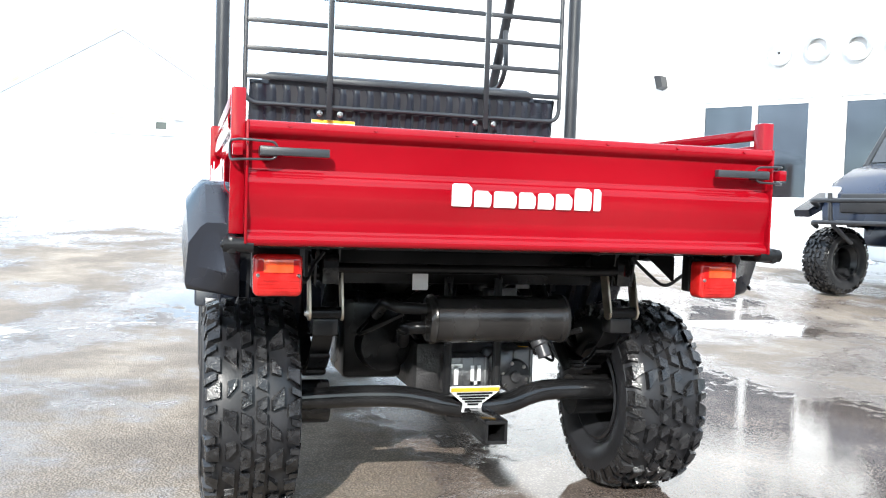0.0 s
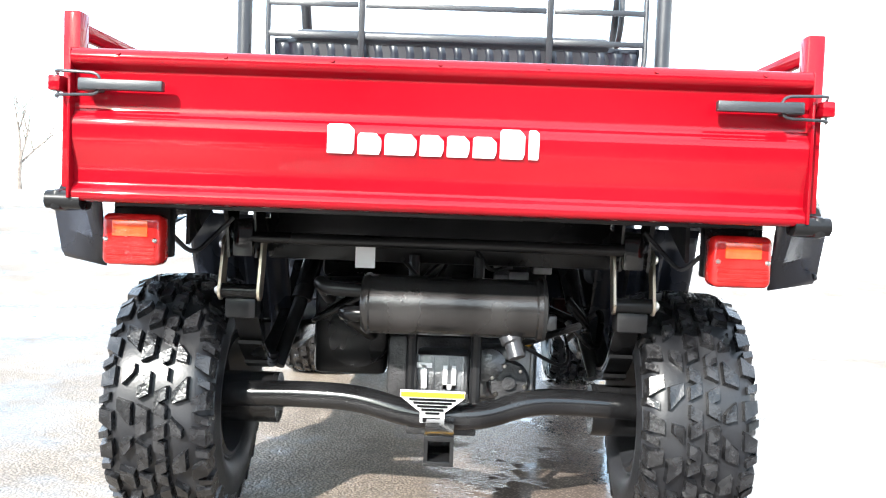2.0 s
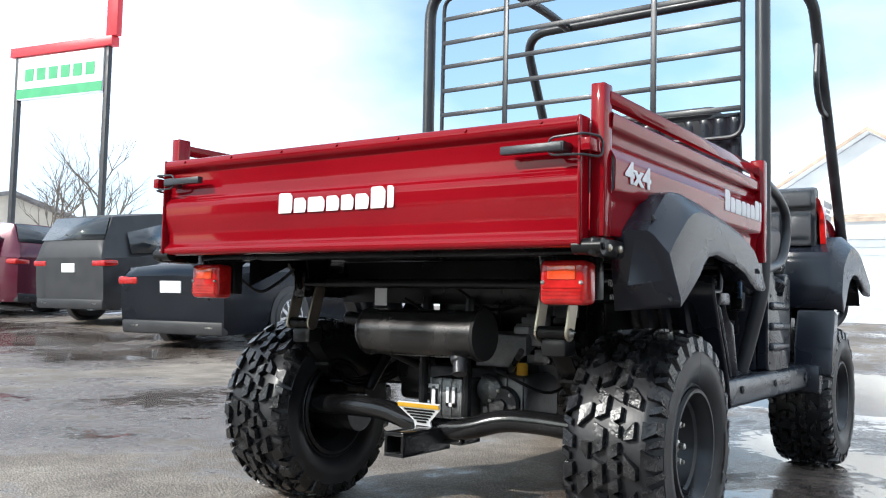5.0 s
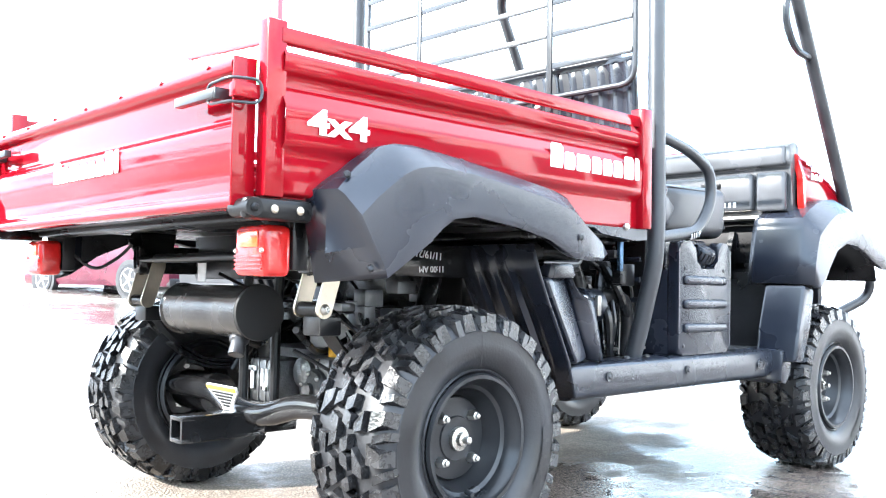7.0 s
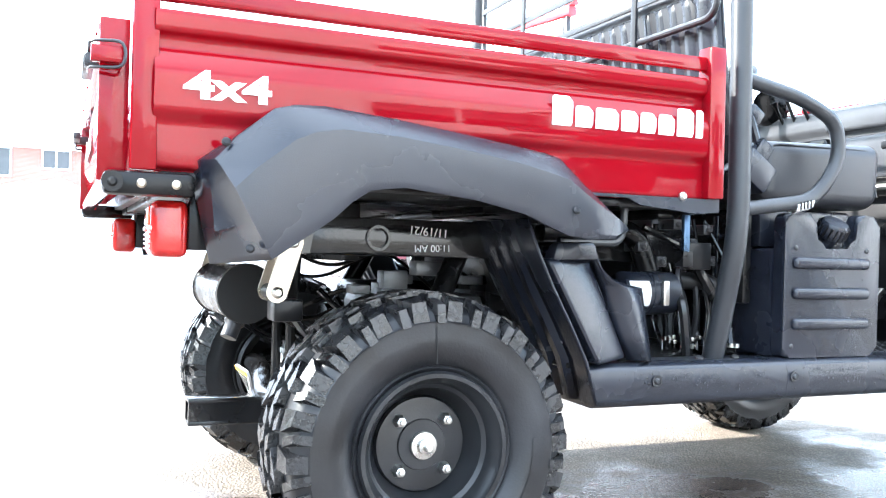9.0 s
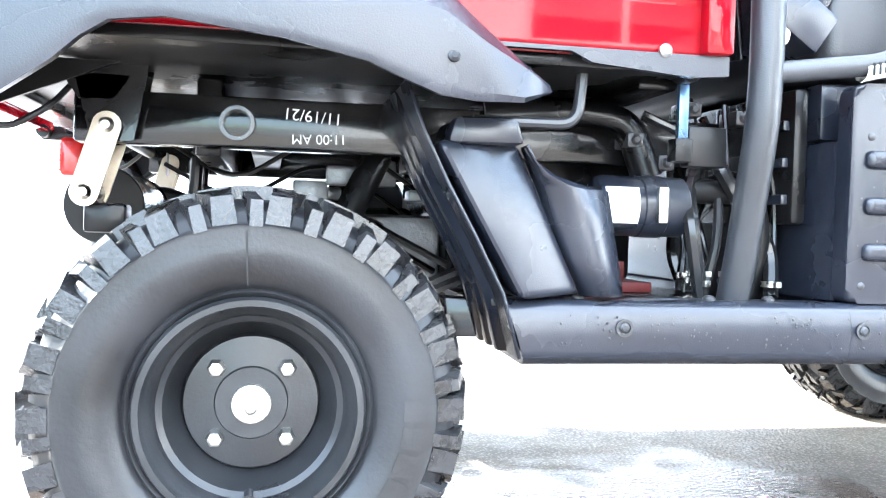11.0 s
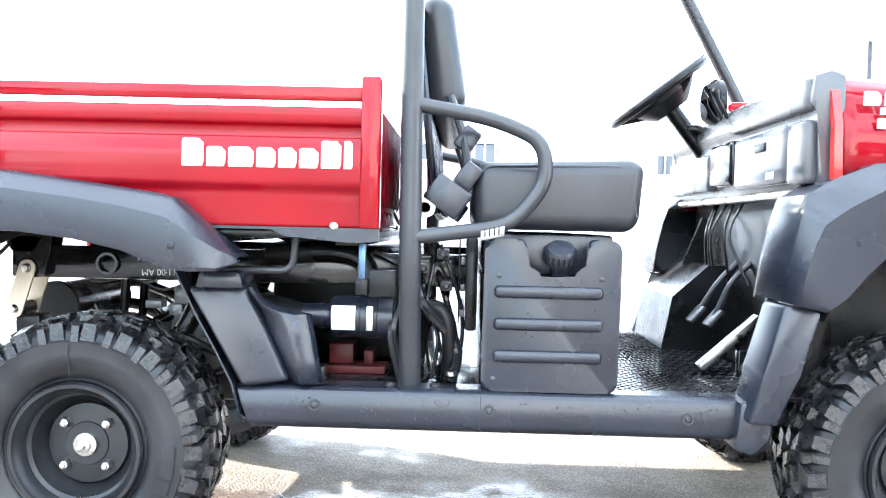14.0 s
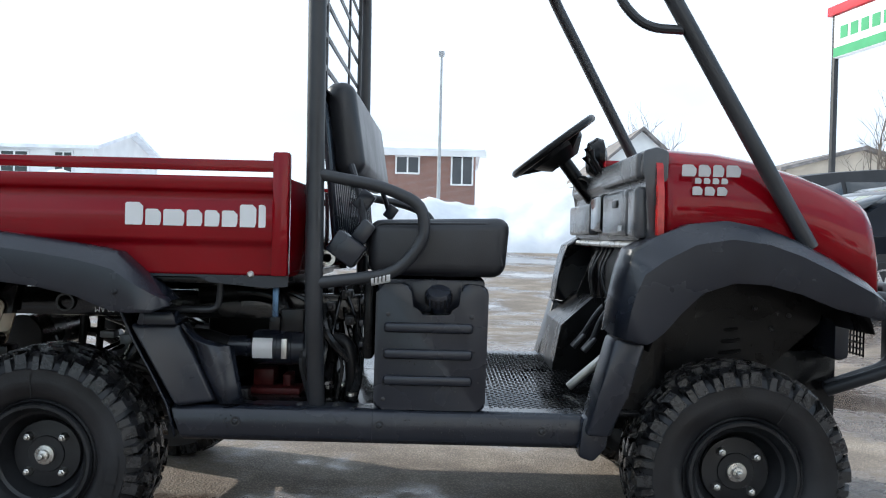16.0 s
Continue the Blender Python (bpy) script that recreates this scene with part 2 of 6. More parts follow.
dry.inputs[1].default_value, dry.inputs[2].default_value = (0.28, 0.23, 0.185, 1), (0.60, 0.505, 0.40, 1)
gl.new(gramp(g_mid, 0.35, 0.7), dry.inputs[0])
stone = gn.new("ShaderNodeMixRGB")
stone.blend_type = "MULTIPLY"
stone.inputs[0].default_value = 0.8
gl.new(dry.outputs[0], stone.inputs[1])
gl.new(gramp(vor.outputs["Distance"], 0.0, 0.6, 1.25, 0.45), stone.inputs[2])
damp = gn.new("ShaderNodeMixRGB")
damp.blend_type = "MULTIPLY"
damp.inputs[2].default_value = (0.53, 0.515, 0.55, 1)
gl.new(wet, damp.inputs[0])
gl.new(stone.outputs[0], damp.inputs[1])
gp = gn["Principled BSDF"]
gxyz = gn.new("ShaderNodeSeparateXYZ")
gl.new(gtc.outputs["Object"], gxyz.inputs[0])
far_x = gramp(gmath("ADD", gxyz.outputs[0], gmath("MULTIPLY", g_broad, 5.0)), 15.5, 17.0)
far_y = gramp(gmath("ADD", gxyz.outputs[1], gmath("MULTIPLY", g_broad, 5.0)), 22.0, 24.0)
patch = gmath("MULTIPLY", gramp(gmath("ADD", gmath("MULTIPLY", g_broad, 0.6), gmath("MULTIPLY", g_mid, 0.4)), 0.52, 0.56), gramp(gxyz.outputs[0], 5.0, 9.0))
snow_fac = gmath("MAXIMUM", gmath("MAXIMUM", far_x, far_y), patch)
snow = gn.new("ShaderNodeMixRGB")
snow.inputs[2].default_value = (0.80, 0.82, 0.85, 1)
gl.new(snow_fac, snow.inputs[0])
gl.new(damp.outputs[0], snow.inputs[1])
gl.new(snow.outputs[0], gp.inputs["Base Color"])
gl.new(gmath("MAXIMUM", gmath("SUBTRACT", gmath("SUBTRACT", 0.78, gmath("MULTIPLY", wet, 0.54)), gmath("MULTIPLY", puddle, 0.23)), gmath("MAXIMUM", 0.02, gmath("MULTIPLY", snow_fac, 0.8))), gp.inputs["Roughness"])
gb = gnode("ShaderNodeBump", Distance=0.006)
gl.new(gmath("SUBTRACT", gmath("SUBTRACT", 0.95, gmath("MULTIPLY", wet, 0.35)), gmath("MULTIPLY", puddle, 0.57)), gb.inputs["Strength"])
gl.new(gmath("ADD", gmath("MULTIPLY", vor.outputs["Distance"], -0.7), gmath("MULTIPLY", g_fine, 1.2)), gb.inputs["Height"])
gl.new(gb.outputs[0], gp.inputs["Normal"])
tagged(part("ground", bm, M_LOT, None, "", False), "wet grey asphalt car park with puddles and melting snow", "ground", kind="structure")

# ---------------- the utility vehicle ----------------
uv = thing("utility_vehicle", "red four-wheel utility vehicle with black fenders and tipping cargo bed", "utility vehicle", pose(0, -0.008, 0))

# wheels
TYRE_R, TYRE_W = 0.278, 0.258


def tread_block(bm, ang, y0, y1, skew, length, h, drop=0.0, taper=0.8, twist=0.0):
    """A raised lug on the tyre: ang in radians along the tread, y across; skew turns it. drop lowers the outer end round the shoulder."""
    cy, hy = (y0 + y1) / 2, (y1 - y0) / 2
    vs = []
    for lev, (rad, k) in enumerate(((-0.010 if abs(cy) < 0.09 else -0.020, 1.0), (h, taper))):
        for sa, sy in ((-1, -1), (1, -1), (1, 1), (-1, 1)):
            yy = cy + sy * hy * k
            if abs(cy) > 0.09 and sy * cy > 0:
                yy = cy + sy * (hy + (0.003 if lev == 0 else -0.003))
            a = ang + (sa * length / 2 * k + skew * sy * hy + twist * sa * sy) / TYRE_R
            edge = max(0.0, abs(yy) - 0.083)
            rr = TYRE_R + rad - edge * edge * 9.0 - drop
            vs.append(bm.verts.new((rr * math.cos(a), yy, rr * math.sin(a))))
    b, t = vs[:4], vs[4:]
    bm.faces.new(t)
    for i in range(4):
        bm.faces.new((b[i], b[(i + 1) % 4], t[(i + 1) % 4], t[i]))


def tyre_meshes():
    bm = bmesh.new()
    w = TYRE_W / 2
    prof = [(0.140, -w + 0.040), (0.146, -w + 0.026), (0.156, -w + 0.020), (0.160, -w + 0.024), (0.166, -w + 0.016), (0.190, -w + 0.003), (0.215, -w), (0.238, -w + 0.006), (0.242, -w + 0.005), (0.247, -w + 0.011), (0.258, -w + 0.016), (0.271, -w + 0.028),
            (0.276, -w + 0.050), (0.277, -w + 0.085), (0.277, 0)]
    prof = prof + [(r, -h) for r, h in prof[-2::-1]]
    lathe(bm, prof, "y", 72, closed=True)
    tyre = mesh("tyre", bm, M_RUBBER, True, 40)
    bm = bmesh.new()
    n = 22
    s = 2 * math.pi / n
    for i in range(n):
        a = 2 * math.pi * i / n
        odd = 1 if i % 2 else -1
        for f in (-1, 1):
            # two waved rows in the middle, each block bent like a bracket
            c = a + (s * 0.5 if f > 0 else 0)
            for half in (-1, 1):
                tread_block(bm, c + half * s * 0.19, f * 0.019 - 0.0145, f * 0.019 + 0.0145, 0.42 * half * f, 0.032, 0.018, taper=0.84)
            # slanted blocks of two sizes, then long and short shoulder lugs
            lo, hi = sorted((f * 0.041, f * (0.078 if odd > 0 else 0.070)))
            tread_block(bm, c + s * 0.28, lo, hi, 0.55 * f * odd, 0.044 if odd > 0 else 0.034, 0.016, twist=0.005 * odd)
            lo, hi = sorted((f * 0.082, f * 0.119))
            tread_block(bm, c + s * (0.02 if odd > 0 else 0.10), lo, hi, 0.30 * f * odd, 0.042, 0.013, twist=0.003)
            lo, hi = sorted((f * 0.092, f * 0.123))
            tread_block(bm, c + s * 0.54, lo, hi, -0.35 * f, 0.020, 0.010, 0.001)
    tread = mesh("tread", bm, M_TREAD, False)
    return tyre, tread


tyre_mesh, tread_mesh = tyre_meshes()


def sidewall_mesh(name, spans, r0, r1, mat, lift=0.0016):
    """Flat raised pieces that follow the tyre's side, between two angles and two radii."""
    bm = bmesh.new()
    w = TYRE_W / 2
    for a0, a1 in spans:
        rows = []
        for k in range(5):
            a = radians(a0 + (a1 - a0) * k / 4)
            rows.append([(r * math.cos(a), -w - lift + (0.003 if r < 0.195 else 0.0) + (0.006 if r > 0.235 else 0.0), r * math.sin(a)) for r in (r0, (r0 + r1) / 2, r1)])
        loft(bm, rows)
    return mesh(name, bm, mat)


mark_mesh = sidewall_mesh("raised_mark", ((-33, -25), (-23, -15), (-13, -5), (-3, 5)), 0.198, 0.226, M_RUBBER)
seam_mesh = sidewall_mesh("mould_seam", ((92.0, 92.7),), 0.165, 0.235, M_LINE, 0.0006)


def rim_mesh():
    bm = bmesh.new()
    y = -TYRE_W / 2
    prof = [(0.147, y + 0.030), (0.150, y + 0.020), (0.146, y + 0.012), (0.138, y + 0.012), (0.134, y + 0.022), (0.128, y + 0.028), (0.122, y + 0.050), (0.114, y + 0.056), (0.108, y + 0.075), (0.094, y + 0.100),
            (0.090, y + 0.090), (0.050, y + 0.086), (0.048, y + 0.082), (0.0, y + 0.082)]
    rings = []
    for r, h in prof[:-1]:
        rings.append([bm.verts.new((r * math.cos(2 * math.pi * j / 56), h, r * math.sin(2 * math.pi * j / 56))) for j in range(56)])
    for a, b in zip(rings, rings[1:]):
        for j in range(56):
            bm.faces.new((a[j], a[(j + 1) % 56], b[(j + 1) % 56], b[j]))
    bm.faces.new(rings[-1])
    # the barrel behind
    lathe(bm, [(0.138, y + 0.04), (0.120, y + 0.09), (0.120, -y - 0.05), (0.140, -y - 0.03), (0.150, -y - 0.02), (0.140, -y - 0.016), (0.112, -y - 0.06), (0.112, y + 0.10)], "y", 40, closed=True)
    return mesh("wheel", bm, M_RIM, True, 30)


wheel_mesh = rim_mesh()
bm = bmesh.new()
yh = -TYRE_W / 2 + 0.082
lathe(bm, [(0.024, yh + 0.004), (0.027, yh - 0.006), (0.026, yh - 0.012), (0.016, yh - 0.014), (0.015, yh - 0.024), (0.008, yh - 0.026), (0.008, yh - 0.040), (0.0055, yh - 0.042)], "y", 20)
hub_mesh = mesh("hub", bm, M_STEEL)
bm = bmesh.new()
lathe(bm, [(0.0125, 0.004), (0.0125, -0.005), (0.0095, -0.009), (0.0095, -0.016), (0.006, -0.018), (0.006, -0.024), (0.004, -0.025)], "y", 6)
nut_mesh = mesh("lug_nut", bm, M_STEEL)
bm = bmesh.new()
tube(bm, [(0, 0, 0), (0, -0.02, -0.004)], 0.006, 8)
valve_mesh = mesh("valve", bm, M_RUBBER)


def wheel(x, y, turn, lug0, label):
    side = -1 if y < 0 else 1
    w = new("wheel", wheel_mesh)
    w.parent = uv
    w.matrix_basis = Matrix.Translation((x, y, TYRE_R + 0.014)) @ pose(0, 0, 0, 0, 0, 180 if side > 0 else 0) @ pose(0, 0, 0, 0, turn, 0)
    tagged(w, label)
    for name, me in (("tyre", tyre_mesh), ("tread", tread_mesh), ("hub", hub_mesh), ("raised_mark", mark_mesh), ("mould_seam", seam_mesh)):
        o = new(name, me)
        o.parent = w
    for k in range(4):
        a = radians(lug0 - turn + 90 * k)
        o = new("lug_nut", nut_mesh)
        o.parent = w
        o.matrix_basis = pose(0.067 * math.cos(a), -TYRE_W / 2 + 0.084, 0.067 * math.sin(a))
    o = new("valve", valve_mesh)
    o.parent, o.matrix_basis = w, pose(0.0, -TYRE_W / 2 + 0.05, -0.112)
    return w


HUB_Y = 0.586
wheel(0, -HUB_Y, 0, 45, "knobby black tyre on a black steel rim")
wheel(0, 0.606, 17, 45, "knobby black tyre on a black steel rim")
wheel(1.867, -HUB_Y, 31, 10, "knobby black tyre on a black steel rim")
wheel(1.867, HUB_Y, 50, 20, "knobby black tyre on a black steel rim")

# cargo bed: floor, two sides, front wall, posts and rails
BX0, BX1, BY = -0.525, 0.645, 0.68
bm = bmesh.new()
box(bm, (BX0, -BY + 0.01, 0.785), (BX1, BY - 0.01, 0.803), 0.003)
bed = part("cargo_bed", bm, M_RED, uv, "red pressed-steel cargo bed with side rails")


def rounded2d(pts, r=0.006, n=3):
    return [(p.x, p.y) for p in filleted([(u, v, 0) for u, v in pts], r, n)]


def shell(pts, axis, a, b, t, steps=1):
    """A pressed sheet: an open profile drawn out along an axis, with thickness t."""
    bm = bmesh.new()
    secs = []
    for s in range(steps + 1):
        w = a + (b - a) * s / steps
        secs.append([{"y": (u, w, v), "x": (w, u, v)}[axis] for u, v in pts])
    loft(bm, secs)
    bmesh.ops.recalc_face_normals(bm, faces=bm.faces)
    geo = bmesh.ops.solidify(bm, geom=list(bm.faces), thickness=t)
    return bm


side_prof = rounded2d([(-0.670, 0.788), (-0.686, 0.792), (-0.686, 0.868), (-0.702, 0.884), (-0.704, 0.950), (-0.684, 0.984), (-0.680, 0.990), (-0.680, 1.010), (-0.696, 1.016), (-0.698, 1.050), (-0.680, 1.054), (-0.674, 1.040)], 0.008, 3)
ob = part("side_panel", shell(side_prof, "x", BX0 + 0.01, BX1 - 0.03, 0.002), M_RED, bed)
mirrored("side_panel", ob, bed)
bm = bmesh.new()
box(bm, (-0.52, -0.694, 1.066), (0.625, -0.674, 1.096), 0.004)
ob = part("side_rail", bm, M_RED, bed)
mirrored("side_rail", ob, bed)
bm = bmesh.new()
box(bm, (-0.549, -0.692, 0.785), (-0.507, -0.660, 1.108), 0.004)
ob = part("rear_post", bm, M_RED, bed)
mirrored("rear_post", ob, bed)
bm = bmesh.new()
box(bm, (0.612, -0.708, 0.792), (0.655, -0.665, 1.118), 0.006)
ob = part("front_post", bm, M_RED, bed)
mirrored("front_post", ob, bed)
bm = bmesh.new()
box(bm, (0.645, -0.67, 0.80), (0.655, 0.67, 1.05), 0.003)
part("front_wall", bm, M_RED, bed)

# tailgate
gate_prof = rounded2d([(-0.560, 0.764), (-0.572, 0.760), (-0.590, 0.764), (-0.594, 0.776), (-0.588, 0.786), (-0.578, 0.792), (-0.579, 0.824), (-0.583, 0.838), (-0.591, 0.868), (-0.593, 0.900), (-0.590, 0.912), (-0.578, 0.924), (-0.578, 0.996), (-0.586, 1.000),
                       (-0.598, 1.008), (-0.601, 1.020), (-0.594, 1.033), (-0.578, 1.036), (-0.564, 1.028)], 0.008, 3)
gate = part("tailgate", shell(gate_prof, "y", -0.655, 0.655, 0.002), M_RED, uv, "red ribbed steel tailgate, closed")
bm = bmesh.new()
box(bm, (-0.598, -0.661, 0.766), (-0.551, -0.6552, 1.034), 0.002)
ob = part("end_plate", bm, M_RED, gate)
mirrored("end_plate", ob, gate)

# rear fenders
FENDER = [(-0.420, -0.736, 0.806, -0.332, -0.783, 0.643), (-0.385, -0.738, 0.846, -0.296, -0.786, 0.668), (-0.325, -0.740, 0.896, -0.232, -0.790, 0.713), (-0.290, -0.741, 0.905, -0.200, -0.791, 0.743),
          (-0.240, -0.741, 0.907, -0.168, -0.792, 0.764), (-0.110, -0.741, 0.896, -0.108, -0.792, 0.772), (0.030, -0.741, 0.879, 0.030, -0.792, 0.757), (0.130, -0.741, 0.866, 0.130, -0.792, 0.736),
          (0.190, -0.741, 0.857, 0.190, -0.792, 0.712), (0.226, -0.741, 0.849, 0.222, -0.792, 0.700), (0.280, -0.741, 0.802, 0.268, -0.792, 0.695), (0.330, -0.740, 0.760, 0.328, -0.788, 0.697), (0.366, -0.738, 0.728, 0.368, -0.770, 0.714)]


def fender_sections(rows, y_in, y_top, y_out):
    secs = []
    for xt, zt, xb, zb in rows:
        def at(k, y, dz=0.0):
            return (xt + (xb - xt) * k, y, zt + (zb - zt) * k + dz)
        secs.append([at(0, y_in, -0.004), at(0, y_in - 0.02, 0.002), at(0.0, y_top), at(0.06, y_top - 0.012), at(0.30, y_out), at(0.9, y_out), at(1.0, y_out + 0.004), at(1.0, y_out + 0.03, 0.004)])
    return secs


def rear_fender_shell(rows, inner_y):
    """Facets from the bed out over the crest and down the side, closed at the back by a raked face."""
    secs = []
    for k, (xt, yt, zt, xb, yb, zb) in enumerate(rows):
        def at(u, y, dz=0.0):
            return (xt + (xb - xt) * u, y, zt + (zb - zt) * u + dz)
        x_in = xt - 0.033 if k == 0 else xt
        secs.append([(x_in, inner_y, zt - 0.003), (x_in + (xt - x_in) * 0.5, (inner_y + yt) / 2, zt), at(0, yt), at(0.06, yt + (yb - yt) * 0.28), at(0.30, yt + (yb - yt) * 0.85), at(0.90, yb), at(1.0, yb + 0.004), at(1.0, yb + 0.03, 0.004)])
    bm = bmesh.new()
    rings = loft(bm, secs)
    back = rings[0][:7]
    low = bm.verts.new((-0.413, inner_y, 0.632))
    bm.faces.new([*back, low])
    return bm


bm = rear_fender_shell(FENDER, -0.660)
rf = solid(part("rear_fender", bm, M_PLASTIC, uv, "dark grey moulded plastic rear fender", angle=24), 0.004)
rf2 = solid(mirrored("rear_fender", rf, uv, "dark grey moulded plastic rear fender"), 0.004)

# front fenders
FF = [(1.510, 0.660, 1.588, 0.642), (1.524, 0.760, 1.598, 0.648), (1.540, 0.835, 1.612, 0.657), (1.556, 0.885, 1.636, 0.678), (1.611, 0.918, 1.672, 0.722), (1.70, 0.955, 1.728, 0.778), (1.80, 0.966, 1.810, 0.806), (1.896, 0.950, 1.896, 0.803), (1.978, 0.920, 1.98, 0.781), (2.075, 0.872, 2.068, 0.747), (2.165, 0.815, 2.155, 0.726), (2.198, 0.785, 2.190, 0.720)]
bm = bmesh.new()
loft(bm, fender_sections(FF, -0.54, -0.715, -0.765))
ff = solid(part("front_fender", bm, M_PLASTIC, uv, "dark grey moulded plastic front fender"), 0.004)
ff2 = solid(mirrored("front_fender", ff, uv, "dark grey moulded plastic front fender"), 0.004)
bm = bevelled_prism([(1.511, 0.656), (1.592, 0.641), (1.548, 0.506), (1.508, 0.398), (1.442, 0.400), (1.472, 0.503)], "y", -0.742, -0.60, 0.012)
ob = part("front_leg_panel", bm, M_PLASTIC, uv)
mirrored("front_leg_panel", ob, uv)

# side skirts in two lengths
def skirt(x0, x1, e0=0.0, e1=0.0):
    bm = bmesh.new()
    prof = rounded2d([(-0.52, 0.436), (-0.645, 0.440), (-0.662, 0.432), (-0.670, 0.400), (-0.664, 0.358), (-0.645, 0.345), (-0.52, 0.348)], 0.014, 4)
    n = 8
    secs = [[(x0 + (x1 - x0) * s / n + (0.436 - v) * (e0 * (1 - s / n) + e1 * s / n), u, v) for u, v in prof] for s in range(n + 1)]
    loft(bm, secs, True, True)
    return bm


for x0, x1, e0, e1 in ((0.345, 0.8838, 0.35, 0.0), (0.8842, 1.475, 0.0, 0.0)):
    ob = part("side_skirt", skirt(x0, x1, e0, e1), M_PLASTIC, uv)
    mirrored("side_skirt", ob, uv)
bm = bevelled_prism([(1.44, 0.44), (1.515, 0.44), (1.505, 0.36), (1.47, 0.322), (1.43, 0.335)], "y", -0.70, -0.56, 0.01)
ob = part("skirt_end", bm, M_PLASTIC, uv)
mirrored("skirt_end", ob, uv)

# floor plate
bm = bmesh.new()
box(bm, (0.34, -0.60, 0.425), (1.62, 0.60, 0.437), 0.002)
floor_plate = part("floor_plate", bm, M_GLOSSBLACK, uv, "wet black diamond-tread floor plate")

# hood
HOOD = [(1.632, 1.158, 0.640, 0.88), (1.682, 1.164, 0.642, 0.88), (1.80, 1.158, 0.640, 0.88), (1.90, 1.142, 0.638, 0.88), (2.045, 1.102, 0.632, 0.86), (2.13, 1.072, 0.624, 0.82), (2.198, 1.044, 0.614, 0.80), (2.224, 1.022, 0.606, 0.79), (2.234, 0.95, 0.600, 0.78)]
bm = bmesh.new()
secs = []
for x, zt, w, zb in HOOD:
    half = [(x, w + 0.035, zb), (x, w + 0.028, zb + (zt - zb) * 0.5), (x, w + 0.005, zt - 0.06), (x, w - 0.03, zt - 0.02), (x, w - 0.10, zt), (x, w * 0.5, zt + 0.006)]
    secs.append([(a, -b, c) for a, b, c in half] + [(x, 0, zt + 0.008)] + half[::-1])
bm_rings = loft(bm, secs, False)
bm.faces.new(bm_rings[-1])
hood = part("hood", bm, M_RED, uv, "glossy red moulded hood", angle=50)
solid(hood, 0.004)

# roll cage
RB = 0.0245
bm = bmesh.new()
path = [(0.724, -0.60, 0.437), (0.724, -0.62, 0.50), (0.722, -0.672, 0.70), (0.722, -0.678, 0.80), (0.712, -0.678, 1.955), (0.712, 0.672, 1.955), (0.722, 0.672, 0.80), (0.722, 0.670, 0.70), (0.712, 0.62, 0.50), (0.715, 0.60, 0.437)]
tube(bm, filleted(path, 0.14, 8), RB, 14)
cage = part("roll_cage", bm, M_TUBE, uv, "black tubular roll cage")
bm = bmesh.new()
path = [(2.03, -0.682, 0.90), (1.415, -0.680, 1.950), (1.455, 0.640, 1.955), (2.02, 0.640, 0.90)]
tube(bm, filleted(path, 0.13, 8), 0.0225, 14)
part("front_hoop", bm, M_TUBE, cage)
for y in (-0.40, 0.40):
    bm = bmesh.new()
    tube(bm, filleted([(0.712, y, 1.955), (1.20, y, 1.962), (1.43, y, 1.945)], 0.1), 0.02, 12)
    part("roof_bar", bm, M_TUBE, cage)
bm = bmesh.new()
tube(bm, filleted([(0.72, -0.68, 1.066), (0.90, -0.68, 1.035), (1.005, -0.68, 0.99), (1.015, -0.68, 0.90), (0.94, -0.68, 0.805), (0.72, -0.68, 0.775)], 0.07, 6), 0.0165, 12)
ob = part("grab_bar", bm, M_TUBE, cage)
mirrored("grab_bar", ob, cage)

# tread bumps on the floor plate
bm = bmesh.new()
for i in range(30):
    for j in range(40):
        x, y = 1.205 + i * 0.0132, -0.575 + j * 0.0295 + (0.0147 if i % 2 else 0)
        if x > 1.59:
            continue
        a = radians(45 if (i + j) % 2 else -45)
        c, s = math.cos(a), math.sin(a)
        pts = [(-0.010, 0), (0, -0.0035), (0.010, 0), (0, 0.0035)]
        vs = [bm.verts.new((x + u * c - v * s, y + u * s + v * c, 0.4365)) for u, v in pts]
        top = [bm.verts.new((x + (u * c - v * s) * 0.6, y + (u * s + v * c) * 0.6, 0.4392)) for u, v in pts]
        bm.faces.new(top)
        for k in range(4):
            bm.faces.new((vs[k], vs[(k + 1) % 4], top[(k + 1) % 4], top[k]))
tagged(part("tread_plate_relief", bm, M_BLACK, floor_plate, "", False), kind="stuff")


def plain_wordmark(name, parent, mat, x0, x1, z0, z1, m, widths=(1.15, 1, 1.35, 1, 0.95, 1, 1.05, 0.45), tall=(1, 0.72, 0.72, 0.72, 0.72, 0.72, 1, 1)):
    """A brand mark as a row of plain blocks, no letters, drawn in x and z at y = 0 and laid by m."""
    total, gap, x = sum(widths), 0.0065, x0
    k = (x1 - x0 - gap * (len(widths) - 1)) / total
    for w, t in zip(widths, tall):
        bm = bmesh.new()
        xa, xb, zt = x, x + w * k, z0 + (z1 - z0) * t
        c = min(0.010, (xb - xa) * 0.3)
        prism(bm, [(xa, z0), (xb - c * 0.4, z0), (xb, z0 + c), (xb, zt - c), (xb - c, zt), (xa + c * 0.4, zt), (xa, zt - c * 0.4)], "y", -0.0008, 0.0008)
        bmesh.ops.transform(bm, matrix=m, verts=bm.verts)
        part(name, bm, mat, parent, "", False)
        x = xb + gap


